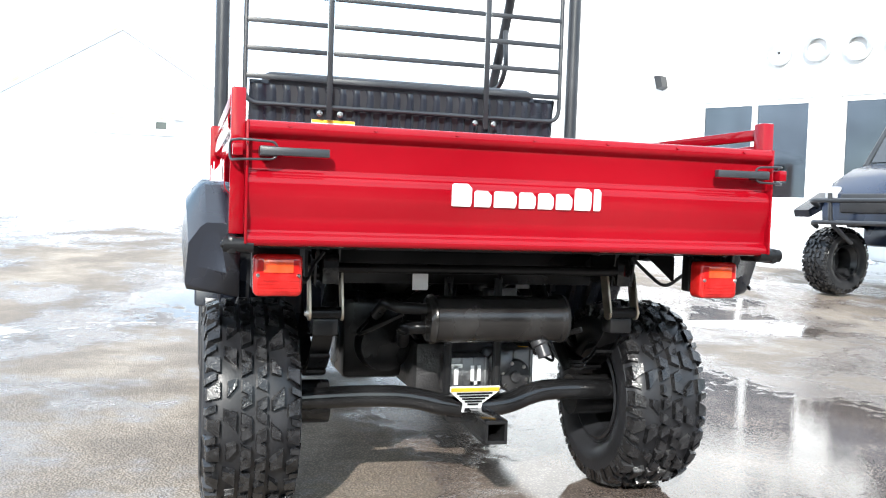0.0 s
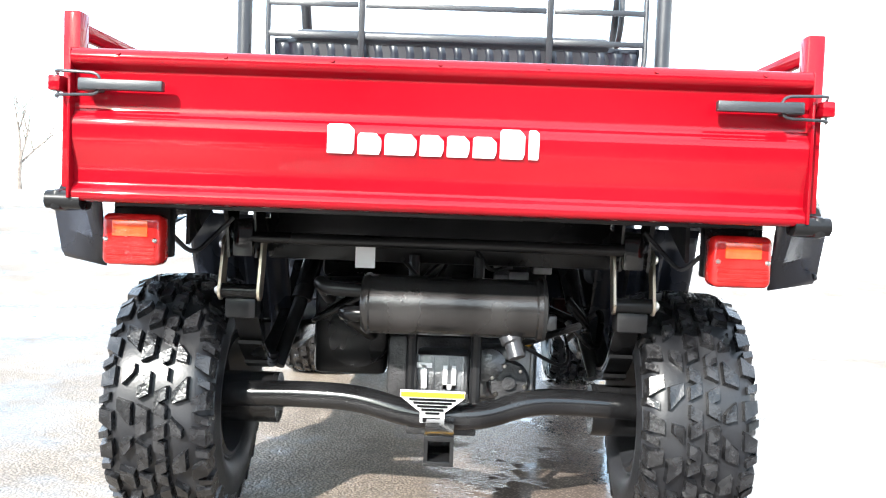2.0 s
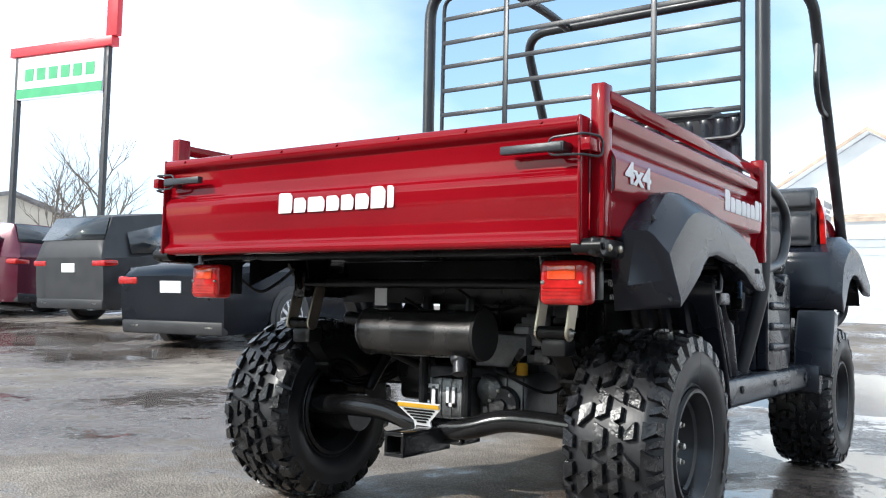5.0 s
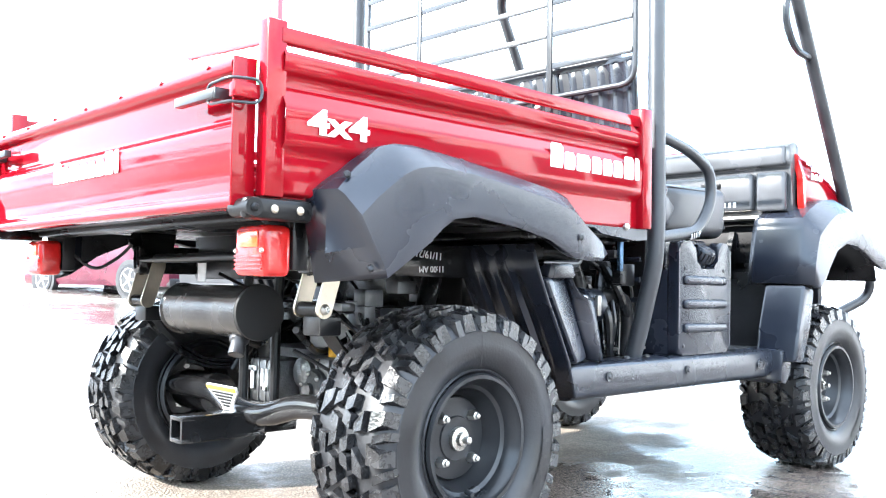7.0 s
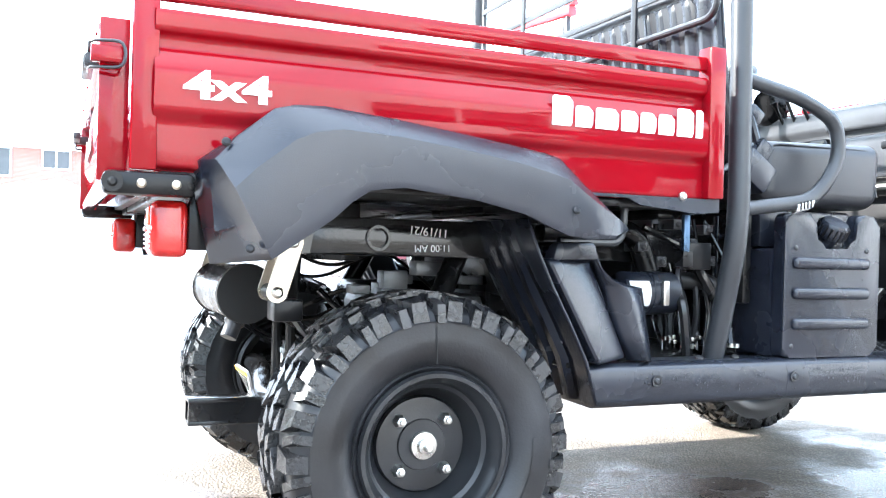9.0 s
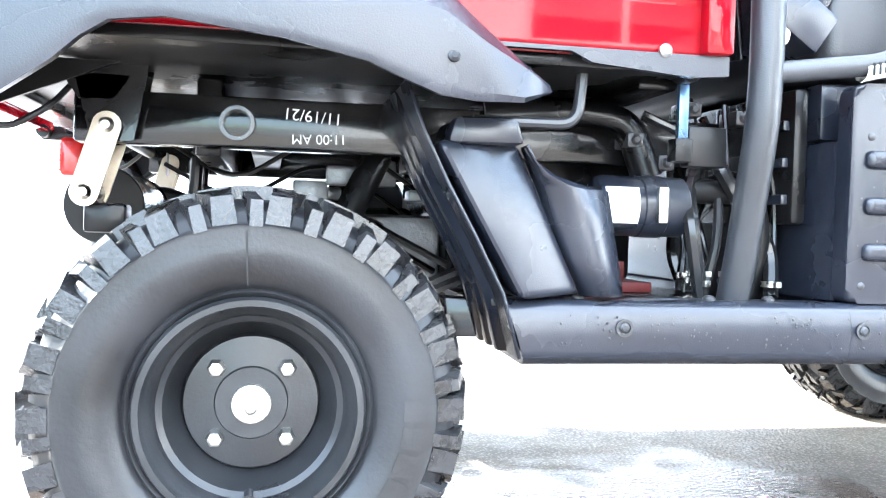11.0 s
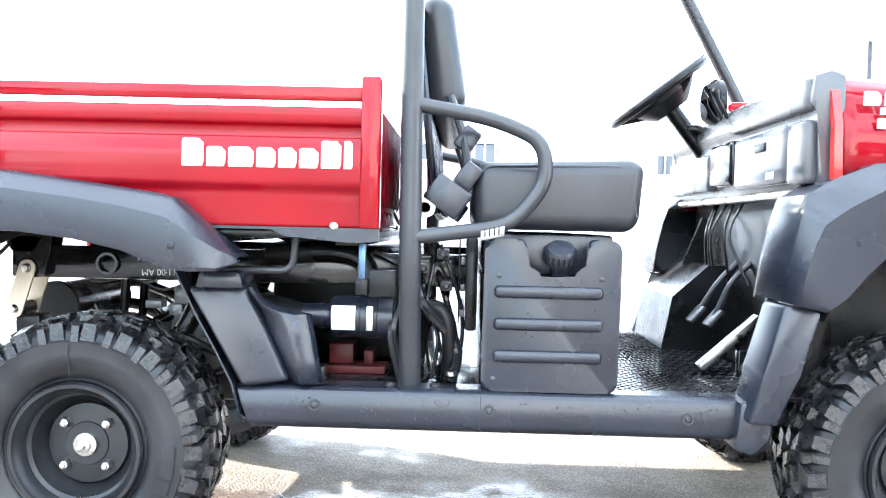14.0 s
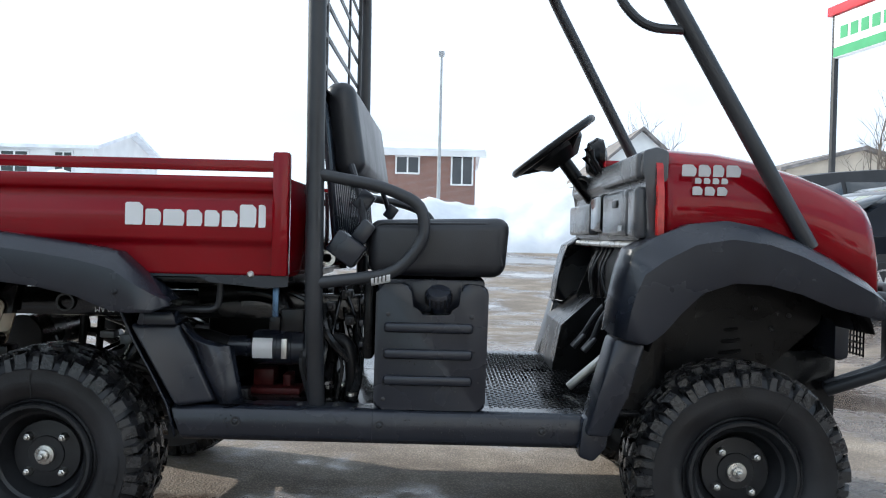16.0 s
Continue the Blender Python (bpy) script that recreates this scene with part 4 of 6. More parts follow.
# engine-bay fittings on the side
bm = bmesh.new()
lathe(bm, [(0.028, 0.462), (0.030, 0.525), (0.044, 0.530), (0.049, 0.540), (0.049, 0.600), (0.051, 0.602), (0.051, 0.640), (0.049, 0.642), (0.049, 0.676), (0.040, 0.682)], "x", 30, (0, -0.50, 0.582))
af = part("air_filter", bm, M_PLASTIC, uv, "black canister air filter with white label")
bm = bmesh.new()
secs = []
for k in range(7):
    a = radians(190 + 70 * k / 6 - 45)
    secs.append([(0.534, -0.50 + 0.050 * math.cos(a), 0.582 + 0.050 * math.sin(a)), (0.590, -0.50 + 0.050 * math.cos(a), 0.582 + 0.050 * math.sin(a))])
loft(bm, secs)
part("label", bm, M_WHITE, af, "white paper label")
for x in (0.625,):
    bm = bmesh.new()
    box(bm, (x - 0.008, -0.560, 0.555), (x + 0.008, -0.548, 0.612), 0.002)
    part("clip", bm, M_STEEL, af)
bm = bmesh.new()
tube(bm, filleted([(0.46, -0.50, 0.582), (0.40, -0.49, 0.60), (0.30, -0.42, 0.60)], 0.05), 0.026, 14)
tube(bm, filleted([(0.63, -0.48, 0.63), (0.60, -0.47, 0.72), (0.52, -0.46, 0.735), (0.36, -0.44, 0.72)], 0.05), 0.026, 14)
part("intake_hose", bm, M_BLACK, af)
bm = bmesh.new()
tube(bm, filleted([(0.70, -0.50, 0.61), (0.80, -0.52, 0.61), (0.815, -0.52, 0.52), (0.81, -0.50, 0.44)], 0.05), 0.020, 12)
part("coolant_hose", bm, M_BLACK, af)
# red reflection below the air filter, put in as dull red blocks
bm = bmesh.new()
box(bm, (0.505, -0.46, 0.438), (0.655, -0.36, 0.456), 0.003)
box(bm, (0.512, -0.42, 0.456), (0.572, -0.34, 0.505), 0.004)
box(bm, (0.598, -0.42, 0.456), (0.622, -0.34, 0.490), 0.004)
part("red_reflection_block", bm, material("dull_red_reflection", (0.07, 0.005, 0.005), 0.5, 0, 0, 0.25, 20, 120, 0.03, 0.1, 0.3), uv, "dull red blocks standing for a reflection below the air filter")
bm = bmesh.new()
box(bm, (0.606, -0.640, 0.675), (0.622, -0.628, 0.760), 0.002)
bed_latch = part("bed_latch", bm, material("blue_zinc", (0.09, 0.16, 0.26), 0.3, 0.8, 0, 0.15, 20, 200, 0.0, 0.1), uv, "blue zinc-plated bed latch")
bm = bmesh.new()
box(bm, (0.628, -0.63, 0.640), (0.690, -0.60, 0.700), 0.003)
box(bm, (0.600, -0.645, 0.645), (0.628, -0.615, 0.680), 0.003)
part("latch_bracket", bm, M_BLACK, bed_latch)
bm = bmesh.new()
tube(bm, [(0.614, -0.66, 0.775), (0.614, -0.60, 0.775)], 0.016, 14)
part("pivot", bm, M_BLACK, bed_latch)
bm = bmesh.new()
tube(bm, filleted([(0.30, -0.62, 0.692), (0.456, -0.62, 0.694), (0.462, -0.62, 0.775)], 0.03), 0.009, 10)
part("bent_rod", bm, M_TUBE, uv)
for x in (0.47, 0.68, 0.78):
    bm = bmesh.new()
    bolt(bm, (x, -0.61, 0.440), (0, 0, 1), 0.008, 0.006)
    part("deck_bolt", bm, M_DARKBOLT, uv)
# hoses, wires and clamps that fill the engine bay beside the post
rng = random.Random(31)
for k in range(11):
    x0, y0 = rng.uniform(0.70, 0.84), rng.uniform(-0.56, -0.38)
    r = rng.choice((0.004, 0.005, 0.008, 0.013))
    bm = bmesh.new()
    tube(bm, filleted([(x0, y0, 0.44), (x0 + rng.uniform(-0.04, 0.04), y0 + rng.uniform(-0.02, 0.04), rng.uniform(0.50, 0.56)), (x0 + rng.uniform(-0.08, 0.05), y0 + rng.uniform(-0.02, 0.06), rng.uniform(0.60, 0.68)), (x0 + rng.uniform(-0.12, 0.04), y0 + 0.06, rng.uniform(0.70, 0.78))], 0.05), r, 8)
    ob = part("bay_hose", bm, M_GLOSSBLACK, uv)
    if r > 0.006:
        bm = bmesh.new()
        z = rng.uniform(0.455, 0.475)
        tube(bm, [(x0, y0, z), (x0, y0, z + 0.009)], r + 0.003, 12)
        box(bm, (x0 - 0.005, y0 - r - 0.012, z), (x0 + 0.005, y0 - r + 0.002, z + 0.009), 0.001)
        part("hose_clamp", bm, M_STEEL, ob)
for x, z in ((0.50, 0.447), (0.60, 0.690), (0.655, 0.655), (0.735, 0.62), (0.745, 0.70), (0.80, 0.66), (0.79, 0.735), (0.70, 0.745)):
    bm = bmesh.new()
    bolt(bm, (x, -0.499, z), (0, -1, 0), 0.007, 0.007)
    box(bm, (x - 0.014, -0.50, z - 0.012), (x + 0.014, -0.44, z + 0.012), 0.003)
    part("bay_fitting", bm, M_DARKBOLT, engine)
bm = bmesh.new()
box(bm, (0.845, -0.56, 0.56), (0.872, -0.20, 0.78), 0.008)
radiator = part("radiator", bm, M_BLACK, uv, "black radiator behind the seat box")
for z in (0.60, 0.66, 0.72):
    bm = bmesh.new()
    box(bm, (0.832, -0.55, z - 0.008), (0.844, -0.21, z + 0.008), 0.002)
    part("radiator_bar", bm, M_PLASTIC, radiator)
for y in (-0.48, -0.34):
    bm = bmesh.new()
    box(bm, (0.828, y - 0.008, 0.57), (0.8315, y + 0.008, 0.77), 0.002)
    part("radiator_bar", bm, M_PLASTIC, radiator)

# seat box: near end panel with rounded shoulders, fuel recess, ribs
for s in (-1, 1):
    bm = bmesh.new()
    pts = filleted([(0.884, 0.44, 0), (1.184, 0.44, 0), (1.188, 0.775, 0), (1.116, 0.782, 0), (1.106, 0.698, 0), (0.990, 0.694, 0), (0.976, 0.780, 0), (0.886, 0.776, 0)], 0.022, 4, True)
    prism(bm, [(p.x, p.y) for p in pts], "y", s * 0.615, s * 0.650)
    bmesh.ops.bevel(bm, geom=[e for e in bm.edges if abs(abs(e.verts[0].co.y) - 0.650) < 1e-5 and abs(abs(e.verts[1].co.y) - 0.650) < 1e-5], offset=0.010, segments=3, profile=0.5, affect="EDGES")
    panel = part("seat_box_panel", bm, M_PLASTIC, uv, "dark moulded side panel with three ribs")
    for z in (0.661, 0.590, 0.519):
        bm = bmesh.new()
        box(bm, (0.908, s * 0.652 - 0.011, z - 0.014), (1.148, s * 0.652 + 0.011, z + 0.014), 0.0105, 4)
        part("rib", bm, M_PLASTIC, panel)
    for x, z in ((0.919, 0.696), (1.144, 0.693), (0.910, 0.467)):
        bm = bmesh.new()
        bolt(bm, (x, s * 0.650, z), (0, s, 0), 0.005, 0.003)
        part("screw", bm, M_DARKBOLT, panel)
bm = bmesh.new()
box(bm, (0.884, -0.612, 0.438), (1.180, 0.612, 0.694), 0.010)
box(bm, (0.884, -0.57, 0.695), (1.180, 0.57, 0.790), 0.010)
sbox = part("seat_box", bm, M_PLASTIC, uv, "dark plastic seat base box")
bm = bmesh.new()
lathe(bm, [(0.020, 0.694), (0.020, 0.725), (0.034, 0.728), (0.036, 0.735), (0.036, 0.757), (0.030, 0.766), (0.0, 0.768)][:-1], "z", 26, (1.053, -0.612, 0.0))
cap = part("fuel_cap", bm, M_PLASTIC, uv, "black ribbed fuel cap, tilted outward")
cap.matrix_basis = pose(1.053, -0.612, 0.715) @ pose(0, 0, 0, 32, 0, 0) @ pose(-1.053, 0.612, -0.712)
for k in range(18):
    a = 2 * math.pi * k / 18
    bm = bmesh.new()
    box(bm, (1.053 + 0.0355 * math.cos(a) - 0.0022, -0.612 + 0.0355 * math.sin(a) - 0.0022, 0.732), (1.053 + 0.0355 * math.cos(a) + 0.0022, -0.612 + 0.0355 * math.sin(a) + 0.0022, 0.758))
    part("grip_rib", bm, M_BLACK, cap)

# cushions
bm = bmesh.new()
box(bm, (0.856, -0.612, 0.797), (1.232, 0.612, 0.950), 0.036, 5)
for v in bm.verts:
    v.co.z += 0.012 * max(0.0, (v.co.x - 0.9) / 0.33) * (1 if v.co.z > 0.88 else 0)
    v.co.x += 0.012 * (v.co.z - 0.80) / 0.15 if v.co.x > 1.1 else 0
cush = part("seat_cushion", bm, M_SEAT, uv, "dark grey vinyl bench cushion")
bm = bmesh.new()
tube(bm, filleted([(0.875, -0.604, 0.83), (0.875, -0.604, 0.94), (1.20, -0.604, 0.945), (1.225, -0.604, 0.83)], 0.03), 0.003, 6)
part("seam", bm, M_SEAT, cush)
bm = bmesh.new()
box(bm, (-0.045, -0.53, -0.135), (0.045, 0.53, 0.135), 0.040, 5)
bmesh.ops.transform(bm, matrix=pose(0.775, 0.0, 1.205) @ pose(0, 0, 0, 0, -9, 0), verts=bm.verts)
part("backrest", bm, M_SEAT, uv, "dark grey vinyl bench backrest")
# ribbed seat-back shell
bm = bmesh.new()
secs, n = [], 92
for k in range(n + 1):
    y = -0.605 + 1.18 * k / n
    d = 0.012 if k % 4 in (1, 2) else 0.0
    secs.append([(0.775 - d, y, 0.83), (0.750 - d, y, 1.06), (0.726 - d, y, 1.265), (0.716, y, 1.288), (0.722, y, 1.302), (0.738, y, 1.300)])
loft(bm, secs)
shell_back = solid(part("seat_back_shell", bm, M_PLASTIC, uv, "black ribbed plastic seat-back shell"), 0.006)
bm = bmesh.new()
box(bm, (0.712, 0.19, 1.140), (0.716, 0.35, 1.170), 0.001)
part("warning_label", bm, M_WHITE, shell_back, "white warning label with yellow heading")
bm = bmesh.new()
box(bm, (0.710, 0.191, 1.160), (0.7118, 0.349, 1.1695))
part("label_heading", bm, M_YELLOW, shell_back)
# seat-belt reels and buckles
for s in (-1, 1):
    bm = bmesh.new()
    box(bm, (-0.045, -0.035, -0.035), (0.045, 0.035, 0.035), 0.008, m=pose(0.80, s * 0.62, 0.868) @ pose(0, 0, 0, 0, 35, 0))
    box(bm, (-0.022, -0.02, -0.03), (0.022, 0.02, 0.03), 0.006, m=pose(0.845, s * 0.60, 0.915) @ pose(0, 0, 0, 0, 35, 0))
    reel = part("seat_belt_reel", bm, M_PLASTIC, uv, "dark plastic seat-belt reel housing")
    bm = bmesh.new()
    tube(bm, filleted([(0.845, s * 0.60, 0.93), (0.83, s * 0.58, 1.02), (0.80, s * 0.55, 1.10)], 0.05), 0.010, 8)
    part("belt", bm, M_SEAT, reel)
    bm = bmesh.new()
    box(bm, (-0.022, -0.012, -0.028), (0.022, 0.012, 0.028), 0.006, m=pose(0.842, s * 0.58, 1.0) @ pose(0, 0, 0, 0, 35, 0))
    part("buckle", bm, M_PLASTIC, reel)
    bm = bmesh.new()
    lathe(bm, [(0.022, 0.0), (0.022, s * 0.012), (0.012, s * 0.012), (0.012, 0)], "y", 18, (0.752, s * 0.64, 0.842))
    part("bolt", bm, M_STEEL, reel)
bm = bmesh.new()
secs = []
for k in range(9):
    a = radians(k * 45)
    secs.append([(0.875 + t * 0.05, -0.68 + 0.0172 * math.cos(a), 0.789 + t * 0.012 + 0.0172 * math.sin(a)) for t in (0, 1)])
loft(bm, secs)
part("bar_label", bm, M_WHITE, cage, "white label wrapped round the bar")
bm = bmesh.new()
for k in range(4):
    box(bm, (0.882 + k * 0.010, -0.6985, 0.780 + k * 0.002), (0.885 + k * 0.010, -0.6965, 0.798 + k * 0.002))
part("label_print", bm, M_BLACK, cage)

# rear screen of flat bars
bm = bmesh.new()
loop = [(0.70, -0.618, 1.215), (0.70, 0.592, 1.215), (0.70, 0.592, 1.895), (0.70, -0.618, 1.895)]
tube(bm, filleted(loop, 0.05, 5, True), 0.0085, 10, True)
screen = part("rear_screen", bm, M_TUBE, uv, "black steel rear guard screen of flat bars")
for y in (0.290, -0.312):
    bm = bmesh.new()
    box(bm, (0.688, y - 0.010, 1.17), (0.696, y + 0.010, 1.895), 0.001)
    part("upright", bm, M_TUBE, screen)
for k in range(6):
    z = 1.310 + k * 0.099
    for a, b in ((0.588, 0.302), (0.278, -0.300), (-0.324, -0.614)):
        bm = bmesh.new()
        box(bm, (0.690, b, z - 0.009), (0.695, a, z + 0.009), 0.001)
        part("slat", bm, M_TUBE, screen)
for y in (0.325, 0.250, -0.27, -0.345):
    bm = bmesh.new()
    bolt(bm, (0.690, y, 1.190), (-1, 0, 0), 0.009, 0.008)
    part("bolt", bm, M_STEEL, screen)
bm = bmesh.new()
box(bm, (0.675, -0.165, 1.875), (0.690, 0.105, 1.925), 0.002)
part("bracket", bm, M_TUBE, screen)
for y in (0.48, -0.50):
    bm = bmesh.new()
    box(bm, (0.685, y - 0.01, 1.895), (0.700, y + 0.01, 1.95), 0.002)
    part("bracket", bm, M_TUBE, screen)
# assist handles on the front hoop
for s in (-1,):
    bm = bmesh.new()
    tube(bm, filleted([(1.690, s * 0.68, 1.465), (1.575, s * 0.68, 1.470), (1.495, s * 0.68, 1.56), (1.530, s * 0.68, 1.735)], 0.06, 6), 0.0125, 10)
    part("assist_handle", bm, M_TUBE, cage)

# dashboard
M_DASH = material("grey_dash_plastic", (0.075, 0.078, 0.084), 0.24, 0, 0, 0.1, 6, 380, 0.02, 0.06)
bm = bevelled_prism([(1.605, 0.905), (1.66, 0.905), (1.66, 1.150), (1.63, 1.162), (1.59, 1.150), (1.585, 1.09), (1.605, 1.07)], "y", -0.655, 0.655, 0.008)
dash = part("dashboard", bm, M_DASH, uv, "grey moulded dashboard with glove box")
for y0, y1, z0, z1, name in ((-0.52, -0.14, 0.920, 1.055, "glove_box_door"), (-0.64, -0.10, 1.075, 1.146, "upper_pad"), (0.12, 0.62, 0.925, 1.04, "side_panel"), (-0.11, 0.10, 0.935, 1.06, "centre_panel"), (-0.64, -0.535, 0.915, 1.055, "end_panel")):
    bm = bmesh.new()
    box(bm, (1.575, y0, z0), (1.612, y1, z1), 0.012, 3)
    part(name, bm, M_GLOSSBLACK if name == "centre_panel" else M_DASH, dash)
bm = bmesh.new()
box(bm, (1.570, -0.40, 1.005), (1.580, -0.32, 1.028), 0.004)
part("door_handle", bm, M_BLACK, dash)
bm = bmesh.new()
for k in range(3):
    box(bm, (1.5735, -0.46 + k * 0.02, 0.935), (1.576, -0.45 + k * 0.02, 0.952))
part("door_print", bm, M_WHITE, dash)
bm = bmesh.new()
lathe(bm, [(0.055, -0.03), (0.075, 0.0), (0.07, 0.02), (0.03, 0.035)], "x", 20, (1.60, 0.16, 1.20))
part("instrument_pod", bm, M_BLACK, dash)
for y, h in ((-0.02, 0.06), (0.04, 0.075), (0.09, 0.05)):
    bm = bmesh.new()
    tube(bm, [(1.60, y, 1.12), (1.56, y, 1.15 + h * 0.6), (1.55, y, 1.15 + h)], [0.006, 0.006, 0.014], 10)
    part("lever", bm, M_BLACK, dash)
bm = bmesh.new()
box(bm, (1.60, -0.03, 1.155), (1.655, 0.02, 1.178), 0.006)
part("hood_latch", bm, M_RED, dash)
bm = bmesh.new()
tube(bm, [(1.600, -0.64, 0.896), (1.600, 0.64, 0.896)], 0.011, 10)
part("dash_rail", bm, M_STEEL, dash)
# steering wheel and column
bm = bmesh.new()
c = Vector((1.465, 0.33, 1.257))
n1 = Vector((-0.61, 0, 0.79)).normalized()
u1 = Vector((0.79, 0, 0.61)).normalized()
ring = [c + (u1 * math.cos(2 * math.pi * k / 40) + Vector((0, 1, 0)) * math.sin(2 * math.pi * k / 40)) * 0.175 for k in range(40)]
tube(bm, ring, 0.0145, 10, True)
sw = part("steering_wheel", bm, M_BLACK, uv, "black three-spoke steering wheel")
for a in (90, 210, 330):
    bm = bmesh.new()
    d = u1 * math.cos(radians(a + 90)) + Vector((0, 1, 0)) * math.sin(radians(a + 90))
    tube(bm, [c - n1 * 0.045, c - n1 * 0.03 + d * 0.09, c + d * 0.17], [0.03, 0.018, 0.012], 10)
    part("spoke", bm, M_BLACK, sw)
bm = bmesh.new()
tube(bm, [c - n1 * 0.002, c - n1 * 0.03, c - n1 * 0.075], [0.118, 0.112, 0.060], 24)
part("hub_pad", bm, M_BLACK, sw)
bm = bmesh.new()
tube(bm, [c - n1 * 0.03, c - n1 * 0.07, c - n1 * 0.075], [0.06, 0.05, 0.028], 18)
tube(bm, [c - n1 * 0.07, c - n1 * 0.34], 0.026, 14)
part("column", bm, M_BLACK, sw)
bm = bmesh.new()
tube(bm, filleted([c - n1 * 0.15, c - n1 * 0.15 + Vector((0.02, -0.10, 0.0)), c - n1 * 0.15 + Vector((0.10, -0.14, -0.10))], 0.05), 0.009, 8)
part("lever", bm, M_BLACK, sw)

# foot well
bm = bmesh.new()
box(bm, (1.655, -0.55, 0.437), (1.69, 0.55, 0.90), 0.006)
part("firewall", bm, M_BLACK, uv, "glossy black firewall")
bm = bmesh.new()
prism(bm, [(1.46, 0.438), (1.655, 0.438), (1.655, 0.70), (1.60, 0.70), (1.49, 0.60)], "y", 0.16, 0.60)
part("wheel_arch_box", bm, M_BLACK, uv)
bm = bmesh.new()
prism(bm, [(1.55, 0.438), (1.655, 0.438), (1.655, 0.72), (1.61, 0.70)], "y", -0.56, -0.40)
part("wheel_arch_box", bm, M_BLACK, uv)
for y, x in ((0.05, 1.54), (-0.06, 1.56)):
    bm = bmesh.new()
    tube(bm, filleted([(1.66, y, 0.72), (1.60, y, 0.66), (x, y, 0.56)], 0.04), 0.009, 8)
    box(bm, (-0.012, -0.035, -0.03), (0.0, 0.035, 0.03), 0.004, m=pose(x, y, 0.555) @ pose(0, 0, 0, 0, 40, 0))
    part("pedal", bm, M_DARKBOLT, uv)
bm = bmesh.new()
box(bm, (-0.01, -0.02, -0.10), (0.01, 0.02, 0.10), 0.003, m=pose(1.53, -0.30, 0.52) @ pose(0, 0, 0, 0, 48, 0))
part("pedal_rod", bm, M_STEEL, uv)
rng = random.Random(9)
bm = bmesh.new()
for k in range(5):
    bm = bmesh.new()
    y = rng.uniform(-0.35, 0.3)
    tube(bm, filleted([(1.64, y, 0.90), (1.58, y + rng.uniform(-0.1, 0.1), 0.80), (1.62, y + rng.uniform(-0.15, 0.15), 0.66)], 0.05), 0.004, 7)
    part("cable", bm, M_RUBBER, uv)

# hood trim: red strip, marks, front pieces
plain_wordmark("mark_block", hood, M_SILVER, 1.690, 1.846, 1.083, 1.114, pose(0, -0.6685, 0.0), (1.2, 1, 0.9, 1.2), (1, 1, 1, 1))
plain_wordmark("mark_block", hood, M_SILVER, 1.725, 1.812, 1.064, 1.079, pose(0, -0.6700, 0.0), (1, 1, 1, 1), (1, 1, 1, 1))
plain_wordmark("mark_block", hood, M_SILVER, 1.718, 1.810, 1.033, 1.056, pose(0, -0.6725, 0.0), (1, 1, 1), (1, 1, 1))
bm = bmesh.new()
prism(bm, [(-0.690, 0.91), (-0.684, 1.04), (-0.663, 1.11), (-0.615, 1.158), (-0.615, 1.140), (-0.645, 1.10), (-0.662, 1.04), (-0.668, 0.91)], "x", 1.624, 1.642)
part("hood_edge", bm, M_LIGHTRED, hood)
bm = bmesh.new()
box(bm, (2.18, -0.50, 0.58), (2.23, 0.50, 0.80), 0.02)
part("front_cowl", bm, M_PLASTIC, uv)
for s in (-1, 1):
    bm = bmesh.new()
    box(bm, (2.175, s * 0.40 - 0.07, 0.86), (2.225, s * 0.40 + 0.07, 0.95), 0.02, 3)
    part("headlight", bm, material("lamp_glass", (0.7, 0.72, 0.75), 0.08, 0, 1, 0.05, 20, 100, 0, 0.03), uv, "clear front headlight")
    bm = bmesh.new()
    tube(bm, filleted([(2.20, s * 0.62, 0.775), (2.36, s * 0.63, 0.755), (2.42, s * 0.61, 0.62), (2.18, s * 0.46, 0.49)], 0.08, 6), 0.019, 12)
    part("bumper_side", bm, M_TUBE, uv)
    # front struts and arms
    bm = bmesh.new()
    tube(bm, [(1.91, s * 0.40, 0.42), (1.915, s * 0.36, 0.78)], 0.024, 12)
    strut = part("strut", bm, M_BLACK, uv)
    bm = bmesh.new()
    pts = []
    for k in range(85):
        a, t = k * 0.55, k / 84
        pts.append((1.911 + 0.045 * math.cos(a), s * (0.395 - 0.03 * t) + 0.045 * math.sin(a), 0.50 + 0.24 * t))
    tube(bm, pts, 0.0065, 7)
    part("coil_spring", bm, M_BLACK, strut)
    bm = bmesh.new()
    tube(bm, [(1.80, s * 0.20, 0.36), (1.867, s * 0.46, 0.27)], 0.018, 10)
    tube(bm, [(1.94, s * 0.20, 0.36), (1.867, s * 0.46, 0.27)], 0.018, 10)
    tube(bm, [(1.87, s * 0.1, 0.33), (1.867, s * 0.50, 0.292)], 0.016, 10)
    part("suspension_arm", bm, M_BLACK, uv)
    bm = bmesh.new()
    secs = [[(x, s * y, z) for x, z in ((1.60, 0.62), (1.64, 0.72), (1.74, 0.82), (1.90, 0.85), (2.05, 0.83), (2.17, 0.74), (2.19, 0.68))] for y in (0.42, 0.50, 0.58, 0.72)]
    loft(bm, secs)
    solid(part("wheel_arch", bm, M_BLACK, uv), 0.004)
    bm = bmesh.new()
    prism(bm, [(1.60, 0.45), (1.94, 0.45), (2.03, 0.55), (2.17, 0.68), (2.20, 0.80), (1.64, 0.85), (1.58, 0.70)], "y", s * 0.40, s * 0.42)
    part("arch_inner_panel", bm, M_BLACK, uv)
    for x, z in ((2.03, 0.66), (2.08, 0.70), (1.98, 0.72)):
        bm = bmesh.new()
        bolt(bm, (x, s * 0.422, z), (0, s, 0), 0.006, 0.005)
        part("bolt", bm, M_DARKBOLT, uv)
bm = bmesh.new()
